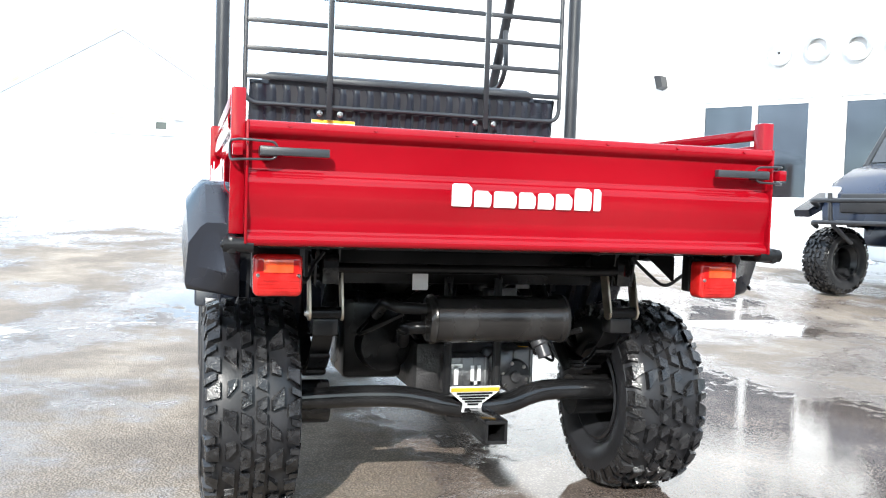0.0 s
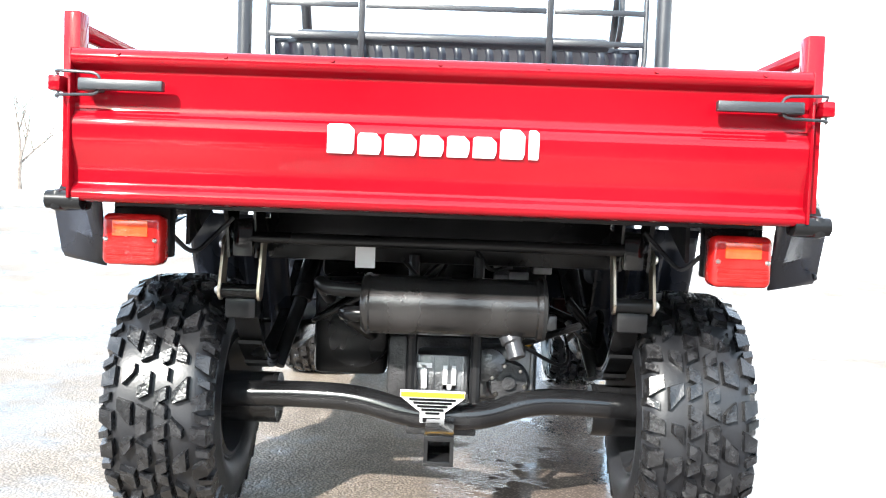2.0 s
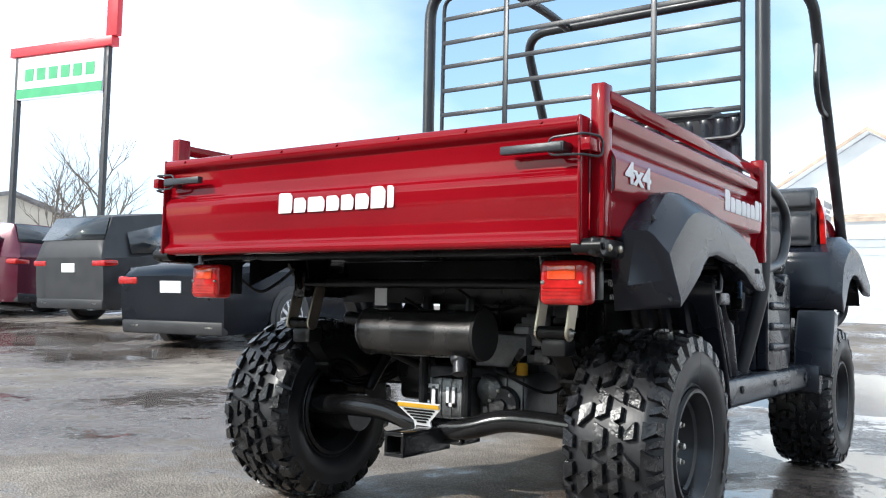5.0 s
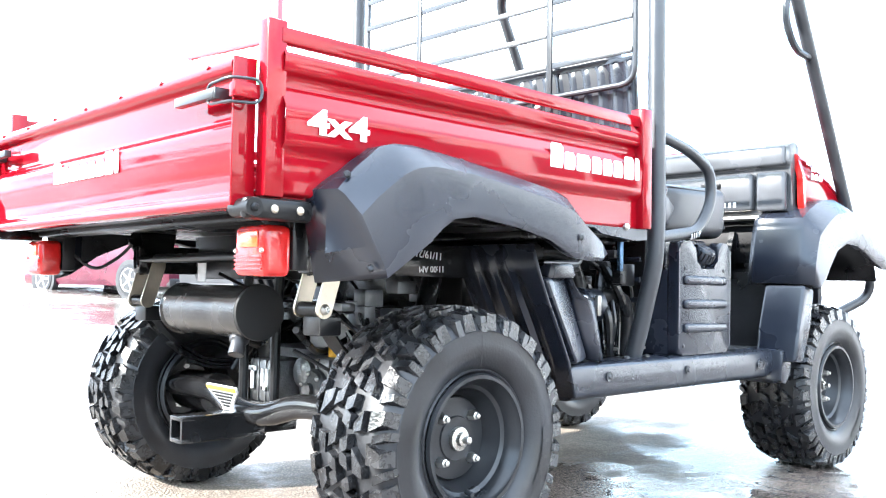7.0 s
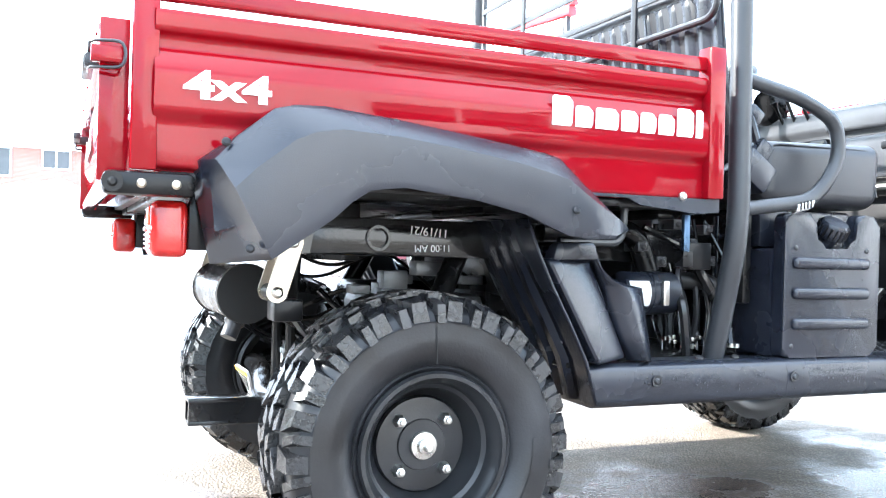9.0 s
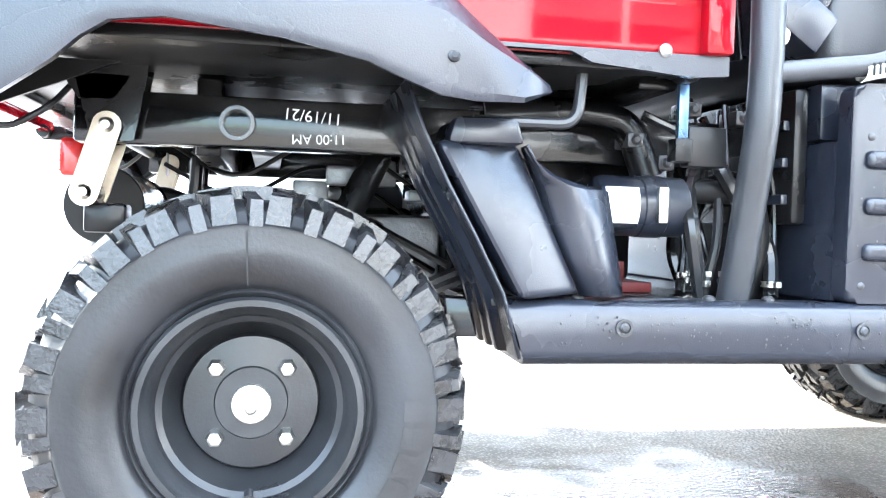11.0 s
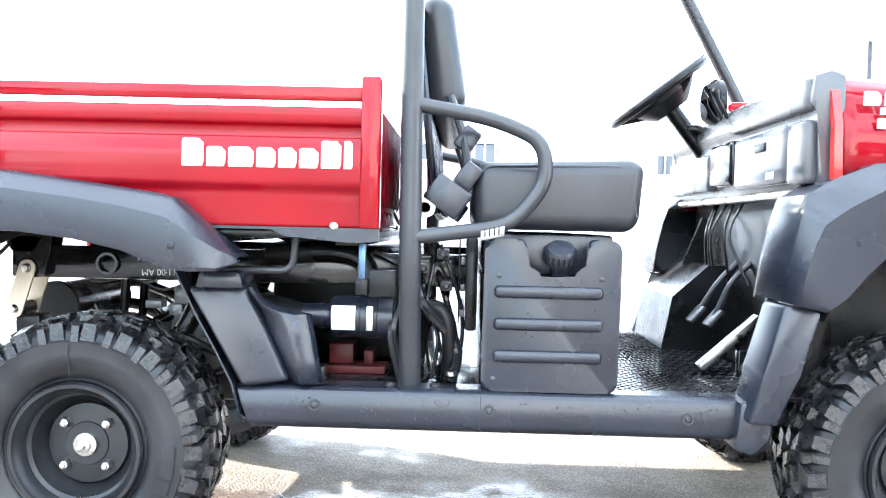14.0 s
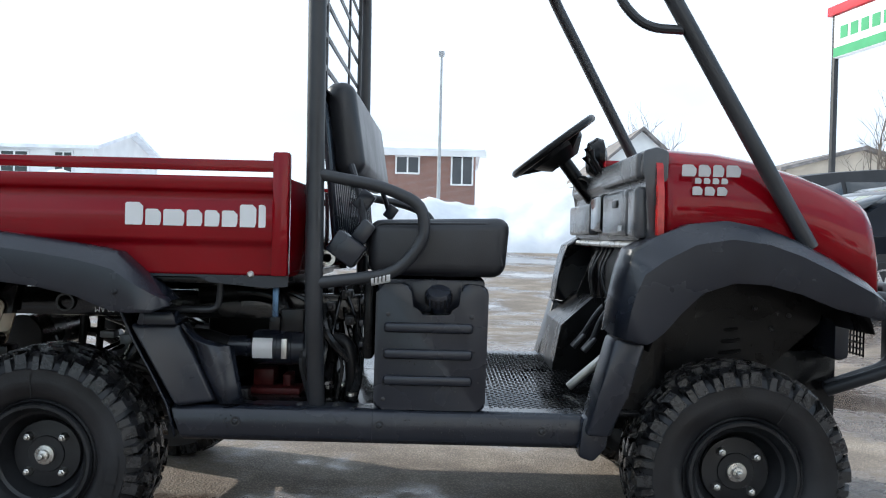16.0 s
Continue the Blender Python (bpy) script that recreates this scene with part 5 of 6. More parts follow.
tube(bm, filleted([(2.20, -0.40, 0.49), (2.40, -0.40, 0.56), (2.43, -0.38, 0.78), (2.43, 0.38, 0.78), (2.40, 0.40, 0.56), (2.20, 0.40, 0.49)], 0.06), 0.019, 12)
box(bm, (2.395, -0.41, 0.53), (2.425, -0.33, 0.80), 0.006)
box(bm, (2.395, 0.33, 0.53), (2.425, 0.41, 0.80), 0.006)
bumper = part("front_bumper", bm, M_TUBE, uv, "black tubular front bumper")
bm = bmesh.new()
for k in range(12):
    z = 0.58 + k * 0.018
    tube(bm, [(2.33, -0.36, z), (2.33, 0.36, z)], 0.003, 5)
for k in range(34):
    y = -0.36 + k * 0.0218
    tube(bm, [(2.33, y, 0.575), (2.33, y, 0.785)], 0.003, 5)
tagged(part("grille_mesh", bm, M_BLACK, bumper, "", False), kind="stuff")
bm = bmesh.new()
box(bm, (1.70, -0.38, 0.32), (2.25, 0.38, 0.60), 0.03)
part("front_underbody", bm, M_BLACK, uv)

# water drops clinging to the skirts, seat box and fenders
rng = random.Random(21)
M_DROP = material("water_drop", (0.012, 0.013, 0.015), 0.30, 0, 0.0, 0.1, 7, 160, 0.0, 0.05, 0.5)
bm = bmesh.new()
for k in range(260):
    x = rng.uniform(0.40, 1.44)
    if rng.random() < 0.7:
        z = rng.uniform(0.372, 0.428)
        y = -0.6708 + (0.012 if z > 0.42 else 0.0)
    else:
        x, z, y = rng.uniform(0.90, 1.17), rng.uniform(0.46, 0.68), -0.6508
    r = rng.uniform(0.0008, 0.0021)
    ring = [bm.verts.new((x + r * math.cos(a), y, z + r * 1.3 * math.sin(a))) for a in [math.pi * q / 3 for q in range(6)]]
    top = bm.verts.new((x, y - r * 0.6, z))
    for q in range(6):
        bm.faces.new((ring[q], ring[(q + 1) % 6], top))
tagged(part("water_drop", bm, M_DROP, uv), kind="stuff")

# ---------------- surroundings ----------------
M_SNOW = material("packed_snow", (0.82, 0.84, 0.88), 0.7, 0, 0, 0.08, 1.5, 30, 0.08, 0.1)
M_SNOWDIRT = material("dirty_snow", (0.62, 0.62, 0.62), 0.8, 0, 0, 0.25, 2.5, 30, 0.1, 0.1)
M_SIDING = material("white_siding", (0.78, 0.78, 0.77), 0.6, 0, 0, 0.06, 1.0, 40, 0.02, 0.1)
M_ROOF = material("grey_shingles", (0.20, 0.18, 0.17), 0.85, 0, 0, 0.25, 3.0, 25, 0.1, 0.05)
M_BROWN = material("brown_trim", (0.44, 0.33, 0.25), 0.7, 0, 0, 0.2, 3.0, 25, 0.05, 0.05)
M_TAN = material("tan_siding", (0.55, 0.47, 0.38), 0.7, 0, 0, 0.1, 1.0, 30, 0.03, 0.1)
M_SHOPGLASS = material("reflective_shop_glass", (0.10, 0.115, 0.13), 0.05, 0.9, 0, 0.15, 1, 30, 0, 0.03)
M_GLASS = material("dark_window_glass", (0.03, 0.035, 0.04), 0.05, 0, 0.6, 0.1, 2, 30, 0, 0.02)
M_SEDAN = material("charcoal_car_paint", (0.005, 0.007, 0.012), 0.12, 0.0, 0.0, 0.06, 2, 300, 0, 0.04, 0.2)
M_MAROON = material("maroon_car_paint", (0.10, 0.008, 0.026), 0.22, 0.2, 0.5, 0.06, 2, 300, 0, 0.04)
M_SILVERCAR = material("silver_car_paint", (0.50, 0.51, 0.52), 0.25, 0.5, 1.0, 0.05, 2, 300, 0, 0.04)
M_NAVY = material("navy_paint", (0.012, 0.022, 0.05), 0.28, 0.0, 0.25, 0.06, 2, 300, 0, 0.04)
M_ALLOY = material("polished_alloy", (0.55, 0.55, 0.56), 0.28, 0.9, 0, 0.1, 15, 140, 0.02, 0.08)
M_DUMP = material("blue_grey_steel", (0.16, 0.20, 0.26), 0.5, 0.1, 0, 0.2, 4, 50, 0.05, 0.1)
M_LID = material("black_lid_plastic", (0.025, 0.025, 0.027), 0.5, 0, 0, 0.15, 4, 80, 0.03, 0.1)
M_BARK = material("grey_bark", (0.13, 0.105, 0.085), 0.85, 0, 0, 0.25, 6, 40, 0.1, 0.05)
M_SIGNRED = material("sign_red", (0.60, 0.03, 0.04), 0.4, 0, 0, 0.05, 3, 40, 0, 0.05)
M_SIGNGREEN = material("sign_green", (0.05, 0.35, 0.14), 0.4, 0, 0, 0.05, 3, 40, 0, 0.05)
M_POLE = material("galvanised_pole", (0.40, 0.41, 0.42), 0.45, 0.6, 0, 0.1, 4, 60, 0.02, 0.1)

# bricks: a wall with recessed joints
M_BRICK = bpy.data.materials.new("red_brick")
M_BRICK.use_nodes = True
bn, bl = M_BRICK.node_tree.nodes, M_BRICK.node_tree.links
brick = bn.new("ShaderNodeTexBrick")
brick.inputs["Scale"].default_value = 4.5
brick.inputs["Color1"].default_value, brick.inputs["Color2"].default_value, brick.inputs["Mortar"].default_value = (0.22, 0.10, 0.075, 1), (0.30, 0.14, 0.105, 1), (0.36, 0.33, 0.30, 1)
btc, bmp = bn.new("ShaderNodeTexCoord"), bn.new("ShaderNodeMapping")
bmp.inputs["Rotation"].default_value = (radians(90), 0, 0)
bl.new(btc.outputs["Object"], bmp.inputs[0])
bl.new(bmp.outputs[0], brick.inputs["Vector"])
bl.new(brick.outputs["Color"], bn["Principled BSDF"].inputs["Base Color"])
bn["Principled BSDF"].inputs["Roughness"].default_value = 0.85


def snow_bank(label, x0, x1, y0, y1, h, seed, mat, nx=60, ny=24):
    """A ploughed heap of snow: a lumpy ridge on the ground."""
    bm = bmesh.new()
    rows = []
    for i in range(nx + 1):
        row = []
        for j in range(ny + 1):
            u, v = i / nx, j / ny
            x, y = x0 + (x1 - x0) * u, y0 + (y1 - y0) * v
            e = min(1.0, 6 * u, 6 * (1 - u)) ** 0.7
            ridge = math.sin(math.pi * v) ** 0.75 * e
            lump = noise.fractal(Vector((x * 0.35 + seed, y * 0.35, 0.3)), 1.0, 2.0, 5)
            fine = noise.fractal(Vector((x * 1.7 + seed, y * 1.7, 1.3)), 1.0, 2.0, 4)
            z = max(-0.04, ridge * h * (0.8 + 0.45 * lump) + 0.14 * fine * min(1.0, ridge * 3) - 0.03)
            row.append(bm.verts.new((x, y, lot_height(x, y) + z)))
        rows.append(row)
    for a, b in zip(rows, rows[1:]):
        for j in range(ny):
            bm.faces.new((a[j], b[j], b[j + 1], a[j + 1]))
    return tagged(part("snow_bank", bm, mat, None, "", True, 80), label, "snow bank", kind="stuff")


snow_bank("ploughed bank of white melting snow along the street", -14, 9, 20.0, 24.5, 1.72, 3.0, M_SNOW, 90, 26)
snow_bank("ploughed bank of dirty snow beside the car park", 9, 26, 17.5, 24.0, 1.2, 8.0, M_SNOWDIRT)
snow_bank("low bank of white snow behind the dumpster", 13.0, 18.0, -6.5, 9.0, 0.8, 5.0, M_SNOW, 40, 60)
snow_bank("low ridge of dirty snow at the car park edge", 10.2, 12.6, -0.6, 3.4, 0.22, 14.0, M_SNOWDIRT, 30, 40)
snow_bank("heap of white snow round the dumpster base", 10.3, 13.2, -4.2, -0.7, 0.30, 21.0, M_SNOW, 30, 40)

wheel_cache = {}


def car_wheel(parent, x, y, r, w, spokes):
    key = (r, w, spokes)
    if key not in wheel_cache:
        bm = bmesh.new()
        lathe(bm, [(r * 0.66, -w / 2), (r * 0.9, -w / 2), (r * 0.985, -w * 0.38), (r, -w * 0.2), (r, w * 0.2), (r * 0.985, w * 0.38), (r * 0.9, w / 2), (r * 0.66, w / 2)], "y", 36, closed=True)
        tm = mesh("tyre", bm, M_RUBBER)
        bm = bmesh.new()
        lathe(bm, [(r * 0.68, -w * 0.48), (r * 0.70, -w * 0.52), (r * 0.64, -w * 0.50), (r * 0.60, -w * 0.2), (r * 0.60, w * 0.4), (r * 0.68, w * 0.4)], "y", 36, closed=True)
        for k in range(spokes):
            a = 2 * math.pi * k / spokes
            d, e = Vector((math.cos(a), 0, math.sin(a))), Vector((-math.sin(a), 0, math.cos(a)))
            secs = []
            for rad, hw in ((0.12, 0.075), (0.66, 0.05)):
                c = d * r * rad
                secs.append([c + e * r * hw + Vector((0, -w * 0.46, 0)), c - e * r * hw + Vector((0, -w * 0.46, 0)), c - e * r * hw + Vector((0, -w * 0.28, 0)), c + e * r * hw + Vector((0, -w * 0.28, 0))])
            loft(bm, secs, True, True)
        lathe(bm, [(r * 0.16, -w * 0.5), (r * 0.17, -w * 0.3)], "y", 16)
        wheel_cache[key] = (tm, mesh("rim", bm, M_ALLOY))
    tm, rm = wheel_cache[key]
    t = new("wheel", tm)
    t.parent = parent
    t.matrix_basis = pose(x, y, r, 0, 0, 180 if y > 0 else 0)
    o = new("rim", rm)
    o.parent = t


def car(label, m, paint, L, W, H, belt, hood_z, rear_kind, base, ride=0.2, wheel_r=0.33, spokes=10, cat="car"):
    """A parked car: x forward from the rear axle middle. base: wheelbase."""
    c = thing("car", label, cat, m)
    ro, fo = (L - base) * 0.52, (L - base) * 0.48
    xr, xf = -ro, base + fo
    hw = W / 2
    if rear_kind == "sedan":
        top = [(xr, belt - 0.05), (xr + 0.12, belt + 0.06), (xr + 0.65, belt + 0.09), (0.35, H - 0.10), (0.75, H - 0.01), (1.25, H), (1.75, H - 0.05), (2.55, belt + 0.03), (base + 0.1, hood_z + 0.04), (xf - 0.25, hood_z - 0.08), (xf, hood_z - 0.22)]
    else:
        top = [(xr, belt), (xr + 0.06, belt + 0.20), (xr + 0.30, H - 0.06), (0.2, H), (0.9, H + 0.01), (1.45, H - 0.02), (1.75, H - 0.10), (2.25, belt + 0.05), (base + 0.1, hood_z + 0.03), (xf - 0.2, hood_z - 0.06), (xf, hood_z - 0.2)]
    secs = []
    for x, zt in top:
        e = min(1.0, 0.86 + 0.14 * min(1.0, (x - xr) / 0.5, (xf - x) / 0.5))
        w = hw * e
        cab = max(0.0, zt - belt) / max(0.05, H - belt)
        wt = w * (1 - 0.22 * cab) - 0.04
        zb = min(zt - 0.02, belt)
        row = [(w * 0.93, ride), (w * 0.985, ride + 0.12), (w, (ride + zb) * 0.55), (w * 0.985, zb - 0.02), (w * 0.955, zb), (wt + (w * 0.955 - wt) * 0.25, zb + (zt - zb) * 0.78), (wt, zt - 0.015), (wt * 0.8, zt), (0, zt + 0.015)]
        secs.append([(x, -a, b) for a, b in row] + [(x, a, b) for a, b in row[-2::-1]])
    bm = bmesh.new()
    rings = loft(bm, secs)
    bm.faces.new(rings[0])
    bm.faces.new(rings[-1])
    part("body", bm, paint, c, angle=40)
    # glass set just proud of the cabin, pane by pane
    for s in (-1, 1):
        for xa, xb, fa, fb in (((0.30, 1.0, 0.35, 1.0) if rear_kind == "sedan" else (-0.55, 0.25, 0.7, 1.0)), (1.05 if rear_kind == "sedan" else 0.32, 1.75, 1.0, 0.85), ((1.80, 2.2, 0.75, 0.3) if rear_kind == "sedan" else (1.0, 1.0, 0, 0))):
            if xb - xa < 0.1:
                continue
            bm = bmesh.new()
            g = []
            for x, f in ((xa, fa), (xb, fb)):
                for q in (0.06, 0.74):
                    y = hw * 0.955 - (hw * 0.22) * q * 0.9 * f + 0.006
                    g.append((x, s * y, belt + (H - belt) * q * f + 0.01))
            vs = [bm.verts.new(p) for p in (g[0], g[2], g[3], g[1])]
            bm.faces.new(vs)
            solid(part("side_window", bm, M_GLASS, c), 0.006, 1.0 if s > 0 else -1.0)
    for (xa, za), (xb, zb) in (((top[2], top[3]) if rear_kind == "sedan" else (top[1], top[2])), (top[6], top[7])):
        bm = bmesh.new()
        vs = []
        for x, z in ((xa + (xb - xa) * 0.1, za + (zb - za) * 0.1), (xa + (xb - xa) * 0.92, za + (zb - za) * 0.92)):
            cab = max(0.0, z - belt) / (H - belt)
            w = (hw * (1 - 0.22 * cab) - 0.13)
            vs.append([(x, -w, z + 0.022), (x, w, z + 0.022)])
        bm.faces.new([bm.verts.new(p) for p in (vs[0][0], vs[0][1], vs[1][1], vs[1][0])])
        solid(part("screen_glass", bm, M_GLASS, c), 0.008)
    for s in (-1, 1):
        bm = bmesh.new()
        box(bm, (xr - 0.01, s * (hw - 0.24) - 0.16, belt - 0.15), (xr + 0.26, s * (hw - 0.24) + 0.16, belt - 0.05), 0.03, 3)
        part("tail_lamp", bm, M_LIGHTRED, c)
        bm = bmesh.new()
        box(bm, (xf - 0.25, s * (hw - 0.3) - 0.18, hood_z - 0.26), (xf - 0.02, s * (hw - 0.3) + 0.18, hood_z - 0.14), 0.03, 3)
        part("headlamp", bm, M_SILVER, c)
        bm = bmesh.new()
        box(bm, (1.78, s * (hw + 0.06) - 0.08, belt + 0.02), (1.90, s * (hw + 0.06) + 0.08, belt + 0.15), 0.03, 3)
        part("mirror", bm, paint, c)
        for x in (0.55, 1.45):
            bm = bmesh.new()
            box(bm, (x, s * hw - 0.012, belt - 0.12), (x + 0.18, s * hw + 0.012, belt - 0.09), 0.006)
            part("door_handle", bm, paint, c)
        bm = bmesh.new()
        box(bm, (xr - 0.02, s * (hw - 0.35) - 0.08, ride + 0.06), (xr + 0.06, s * (hw - 0.35) + 0.08, ride + 0.12), 0.02)
        part("exhaust", bm, M_STEEL, c)
        for x in (0, base):
            bm = bmesh.new()
            tube(bm, [(x, s * (hw - 0.12), wheel_r), (x, s * (hw + 0.004), wheel_r)], wheel_r + 0.06, 30)
            part("wheel_arch", bm, M_LID, c)
            car_wheel(c, x, s * (hw - 0.09), wheel_r, 0.215, spokes)
    bm = bmesh.new()
    box(bm, (xr - 0.012, -0.16, belt - 0.24), (xr + 0.03, 0.16, belt - 0.10), 0.004)
    part("number_plate", bm, M_WHITE, c, "blank white plate")
    bm = bmesh.new()
    box(bm, (xr - 0.02, -hw * 0.84, ride), (xr + 0.10, hw * 0.84, ride + 0.16), 0.03)
    part("rear_bumper", bm, M_LID, c)
    return c


car("dark charcoal saloon car parked on wet asphalt", Matrix.Translation((5.55, 7.15, 0.12)) @ pose(0, 0, 0, 0, -4.4, 8), M_SEDAN, 4.85, 1.84, 1.44, 0.92, 0.92, "sedan", 2.82)
car("black estate car parked behind the saloon", Matrix.Translation((6.9, 11.3, 0.30)) @ pose(0, 0, 0, 0, -4.4, 4), M_LID, 4.7, 1.9, 1.74, 1.05, 1.08, "suv", 2.75, 0.24, 0.36, 5)
car("maroon people carrier parked by the street", pose(7.05, 15.0, lot_height(7.05, 15.0), 0, 0, 104), M_MAROON, 4.7, 1.9, 1.72, 1.05, 1.05, "suv", 2.8, 0.22, 0.34, 5)
car("silver estate car parked by the street", pose(9.35, 16.0, lot_height(9.35, 16.0), 0, 0, 104), M_SILVERCAR, 4.6, 1.85, 1.62, 1.02, 1.02, "suv", 2.7, 0.22, 0.33, 5)

# dumpster with ribbed lids, one ajar
dump = thing("dumpster", "blue-grey steel dumpster with ribbed black lids, overfull", "dumpster", pose(11.6, -1.83, 0.605, 0, 0, -4))
bm = bmesh.new()
prism(bm, [(-0.65, 0.15), (0.55, 0.15), (0.72, 1.50), (0.72, 1.62), (-0.78, 1.18), (-0.78, 1.12)], "y", -0.95, 0.95)
part("body", bm, M_DUMP, dump, smooth=False)
for z, xa, xb in ((0.16, -0.68, 0.58), (1.10, -0.83, -0.76)):
    bm = bmesh.new()
    box(bm, (xa, -0.99, z), (xb, 0.99, z + 0.08), 0.01)
    part("rim_band", bm, M_DUMP, dump)
for y in (-0.97, 0.97):
    bm = bmesh.new()
    box(bm, (-0.35, y - 0.06, 0.75), (0.35, y + 0.06, 0.90), 0.02)
    part("fork_pocket", bm, M_DUMP, dump)
for y0, y1, ang in ((-0.97, -0.02, 17), (0.02, 0.97, 22)):
    bm = bmesh.new()
    secs, n = [], 36
    for k in range(n + 1):
        y = y0 + (y1 - y0) * k / n
        d = 0.05 if k % 6 in (1, 2, 3) else 0.0
        secs.append([(-0.82 + 1.60 * t * math.cos(radians(ang)), y, 1.20 + d + 1.52 * t * math.sin(radians(ang)) * (1 - 0.25 * t) + 0.06 * math.sin(math.pi * t)) for t in (0, 0.25, 0.5, 0.75, 1.0)])
    loft(bm, secs)
    solid(part("lid", bm, M_LID, dump, "ribbed black plastic lid"), 0.012)
    for k in range(5):
        bm = bmesh.new()
        y = y0 + 0.10 + k * 0.175
        secs = [[(-0.76 + 1.45 * t * math.cos(radians(ang)), y + dy, 1.265 + 1.45 * t * math.sin(radians(ang)) * (1 - 0.25 * t) + 0.06 * math.sin(math.pi * t)) for dy in (0, 0.085)] for t in (0, 0.25, 0.5, 0.75, 1.0)]
        loft(bm, secs)
        solid(part("snow_strip", bm, M_SNOW, dump), 0.03, 1.0)
bm = bmesh.new()
box(bm, (-0.60, -0.45, 1.36), (-0.2, 0.0, 1.62), 0.01, m=pose(0, 0, 0, 4, 6, 0))
part("cardboard_box", bm, M_TAN, dump)
front = pose(-0.65, 0, 0.15) @ pose(0, 0, 0, 0, -7.63, 0)
bm = bmesh.new()
box(bm, (-0.010, -0.34, 0.55), (-0.003, 0.40, 0.93), 0.002, m=front)
part("notice", bm, M_WHITE, dump, "white printed notice")
bm = bmesh.new()
tube(bm, [front @ Vector(p) for p in filleted([(-0.014, 0.20, 0.70), (-0.014, 0.10, 0.86), (-0.014, -0.02, 0.84)], 0.06)], 0.018, 8)
box(bm, (-0.016, -0.12, 0.78), (-0.010, -0.05, 0.86), 0.002, m=front)
part("notice_print", bm, M_LID, dump)
for y0, y1, z0 in ((-0.76, -0.46, 0.74), (0.58, 0.86, 0.78)):
    bm = bmesh.new()
    box(bm, (-0.010, y0, z0), (-0.003, y1, z0 + 0.16), 0.002, m=front)
    part("sticker", bm, M_YELLOW, dump)
for y in (-0.90, 0.90):
    bm = bmesh.new()
    box(bm, (-0.03, y - 0.03, 0.45), (-0.003, y + 0.03, 0.95), 0.008, m=front)
    part("corner_post", bm, M_DUMP, dump)


def window(parent, x, y, z, w, h, face, panes=2, glass=None):
    """A framed window on a wall; face is the way it looks along: '-x', '-y'."""
    m = pose(x, y, z, 0, 0, {"-x": -90, "-y": 0}[face])
    bm = bmesh.new()
    box(bm, (-w / 2, -0.06, -h / 2), (w / 2, 0.02, -h / 2 + 0.08))
    box(bm, (-w / 2, -0.06, h / 2 - 0.08), (w / 2, 0.02, h / 2))
    for k in range(panes + 1):
        u = -w / 2 + (w - 0.08) * k / panes
        box(bm, (u, -0.058, -h / 2 + 0.08), (u + 0.08, 0.02, h / 2 - 0.08))
    bmesh.ops.transform(bm, matrix=m, verts=bm.verts)
    f = part("window_frame", bm, M_SIDING, parent, "", False)
    for k in range(panes):
        u = -w / 2 + (w - 0.08) * k / panes + 0.08
        bm = bmesh.new()
        box(bm, (u, -0.03, -h / 2 + 0.08), (u + (w - 0.08) / panes - 0.08, -0.01, h / 2 - 0.08))
        bmesh.ops.transform(bm, matrix=m, verts=bm.verts)
        part("pane", bm, glass or M_GLASS, f, "", False)


def house(label, x0, x1, y0, y1, zb, eave, apex, ridge, wall_mat, roof_mat, wins, face, siding=True):
    """A house with a gable roof; ridge 'x' or 'y' is the way that the ridge runs."""
    h = thing("house", label, "house")
    bm = bmesh.new()
    if ridge == "x":
        prism(bm, [(y0, zb), (y1, zb), (y1, eave), ((y0 + y1) / 2, apex), (y0, eave)], "x", x0, x1)
    else:
        prism(bm, [(x0, zb), (x1, zb), (x1, eave), ((x0 + x1) / 2, apex), (x0, eave)], "y", y0, y1)
    part("wall", bm, wall_mat, h, "", False)
    o = 0.45
    for s in (-1, 1):
        bm = bmesh.new()
        if ridge == "x":
            ym, ye = (y0 + y1) / 2, (y1 + o if s > 0 else y0 - o)
            ze = eave - o * (apex - eave) / ((y1 - y0) / 2)
            prism(bm, [(ym, apex + 0.02), (ye, ze + 0.02), (ye, ze + 0.20), (ym, apex + 0.22)], "x", x0 - o, x1 + o)
        else:
            xm, xe = (x0 + x1) / 2, (x1 + o if s > 0 else x0 - o)
            ze = eave - o * (apex - eave) / ((x1 - x0) / 2)
            prism(bm, [(xm, apex + 0.02), (xe, ze + 0.02), (xe, ze + 0.20), (xm, apex + 0.22)], "y", y0 - o, y1 + o)
        part("roof", bm, roof_mat, h, "", False)
    if siding:
        n = int((eave - zb) / 0.22)
        for k in range(n):
            bm = bmesh.new()
            z = zb + k * 0.22
            if face == "-x":
                box(bm, (x0 - 0.025, y0, z), (x0 - 0.002, y1, z + 0.20))
            else:
                box(bm, (x0, y0 - 0.025, z), (x1, y0 - 0.002, z + 0.20))
            part("siding_board", bm, wall_mat, h, "", False)
    for u, z, w, hh in wins:
        if face == "-x":
            window(h, x0 - 0.03, u, z, w, hh, "-x")
        else:
            window(h, u, y0 - 0.03, z, w, hh, "-y")
    return h


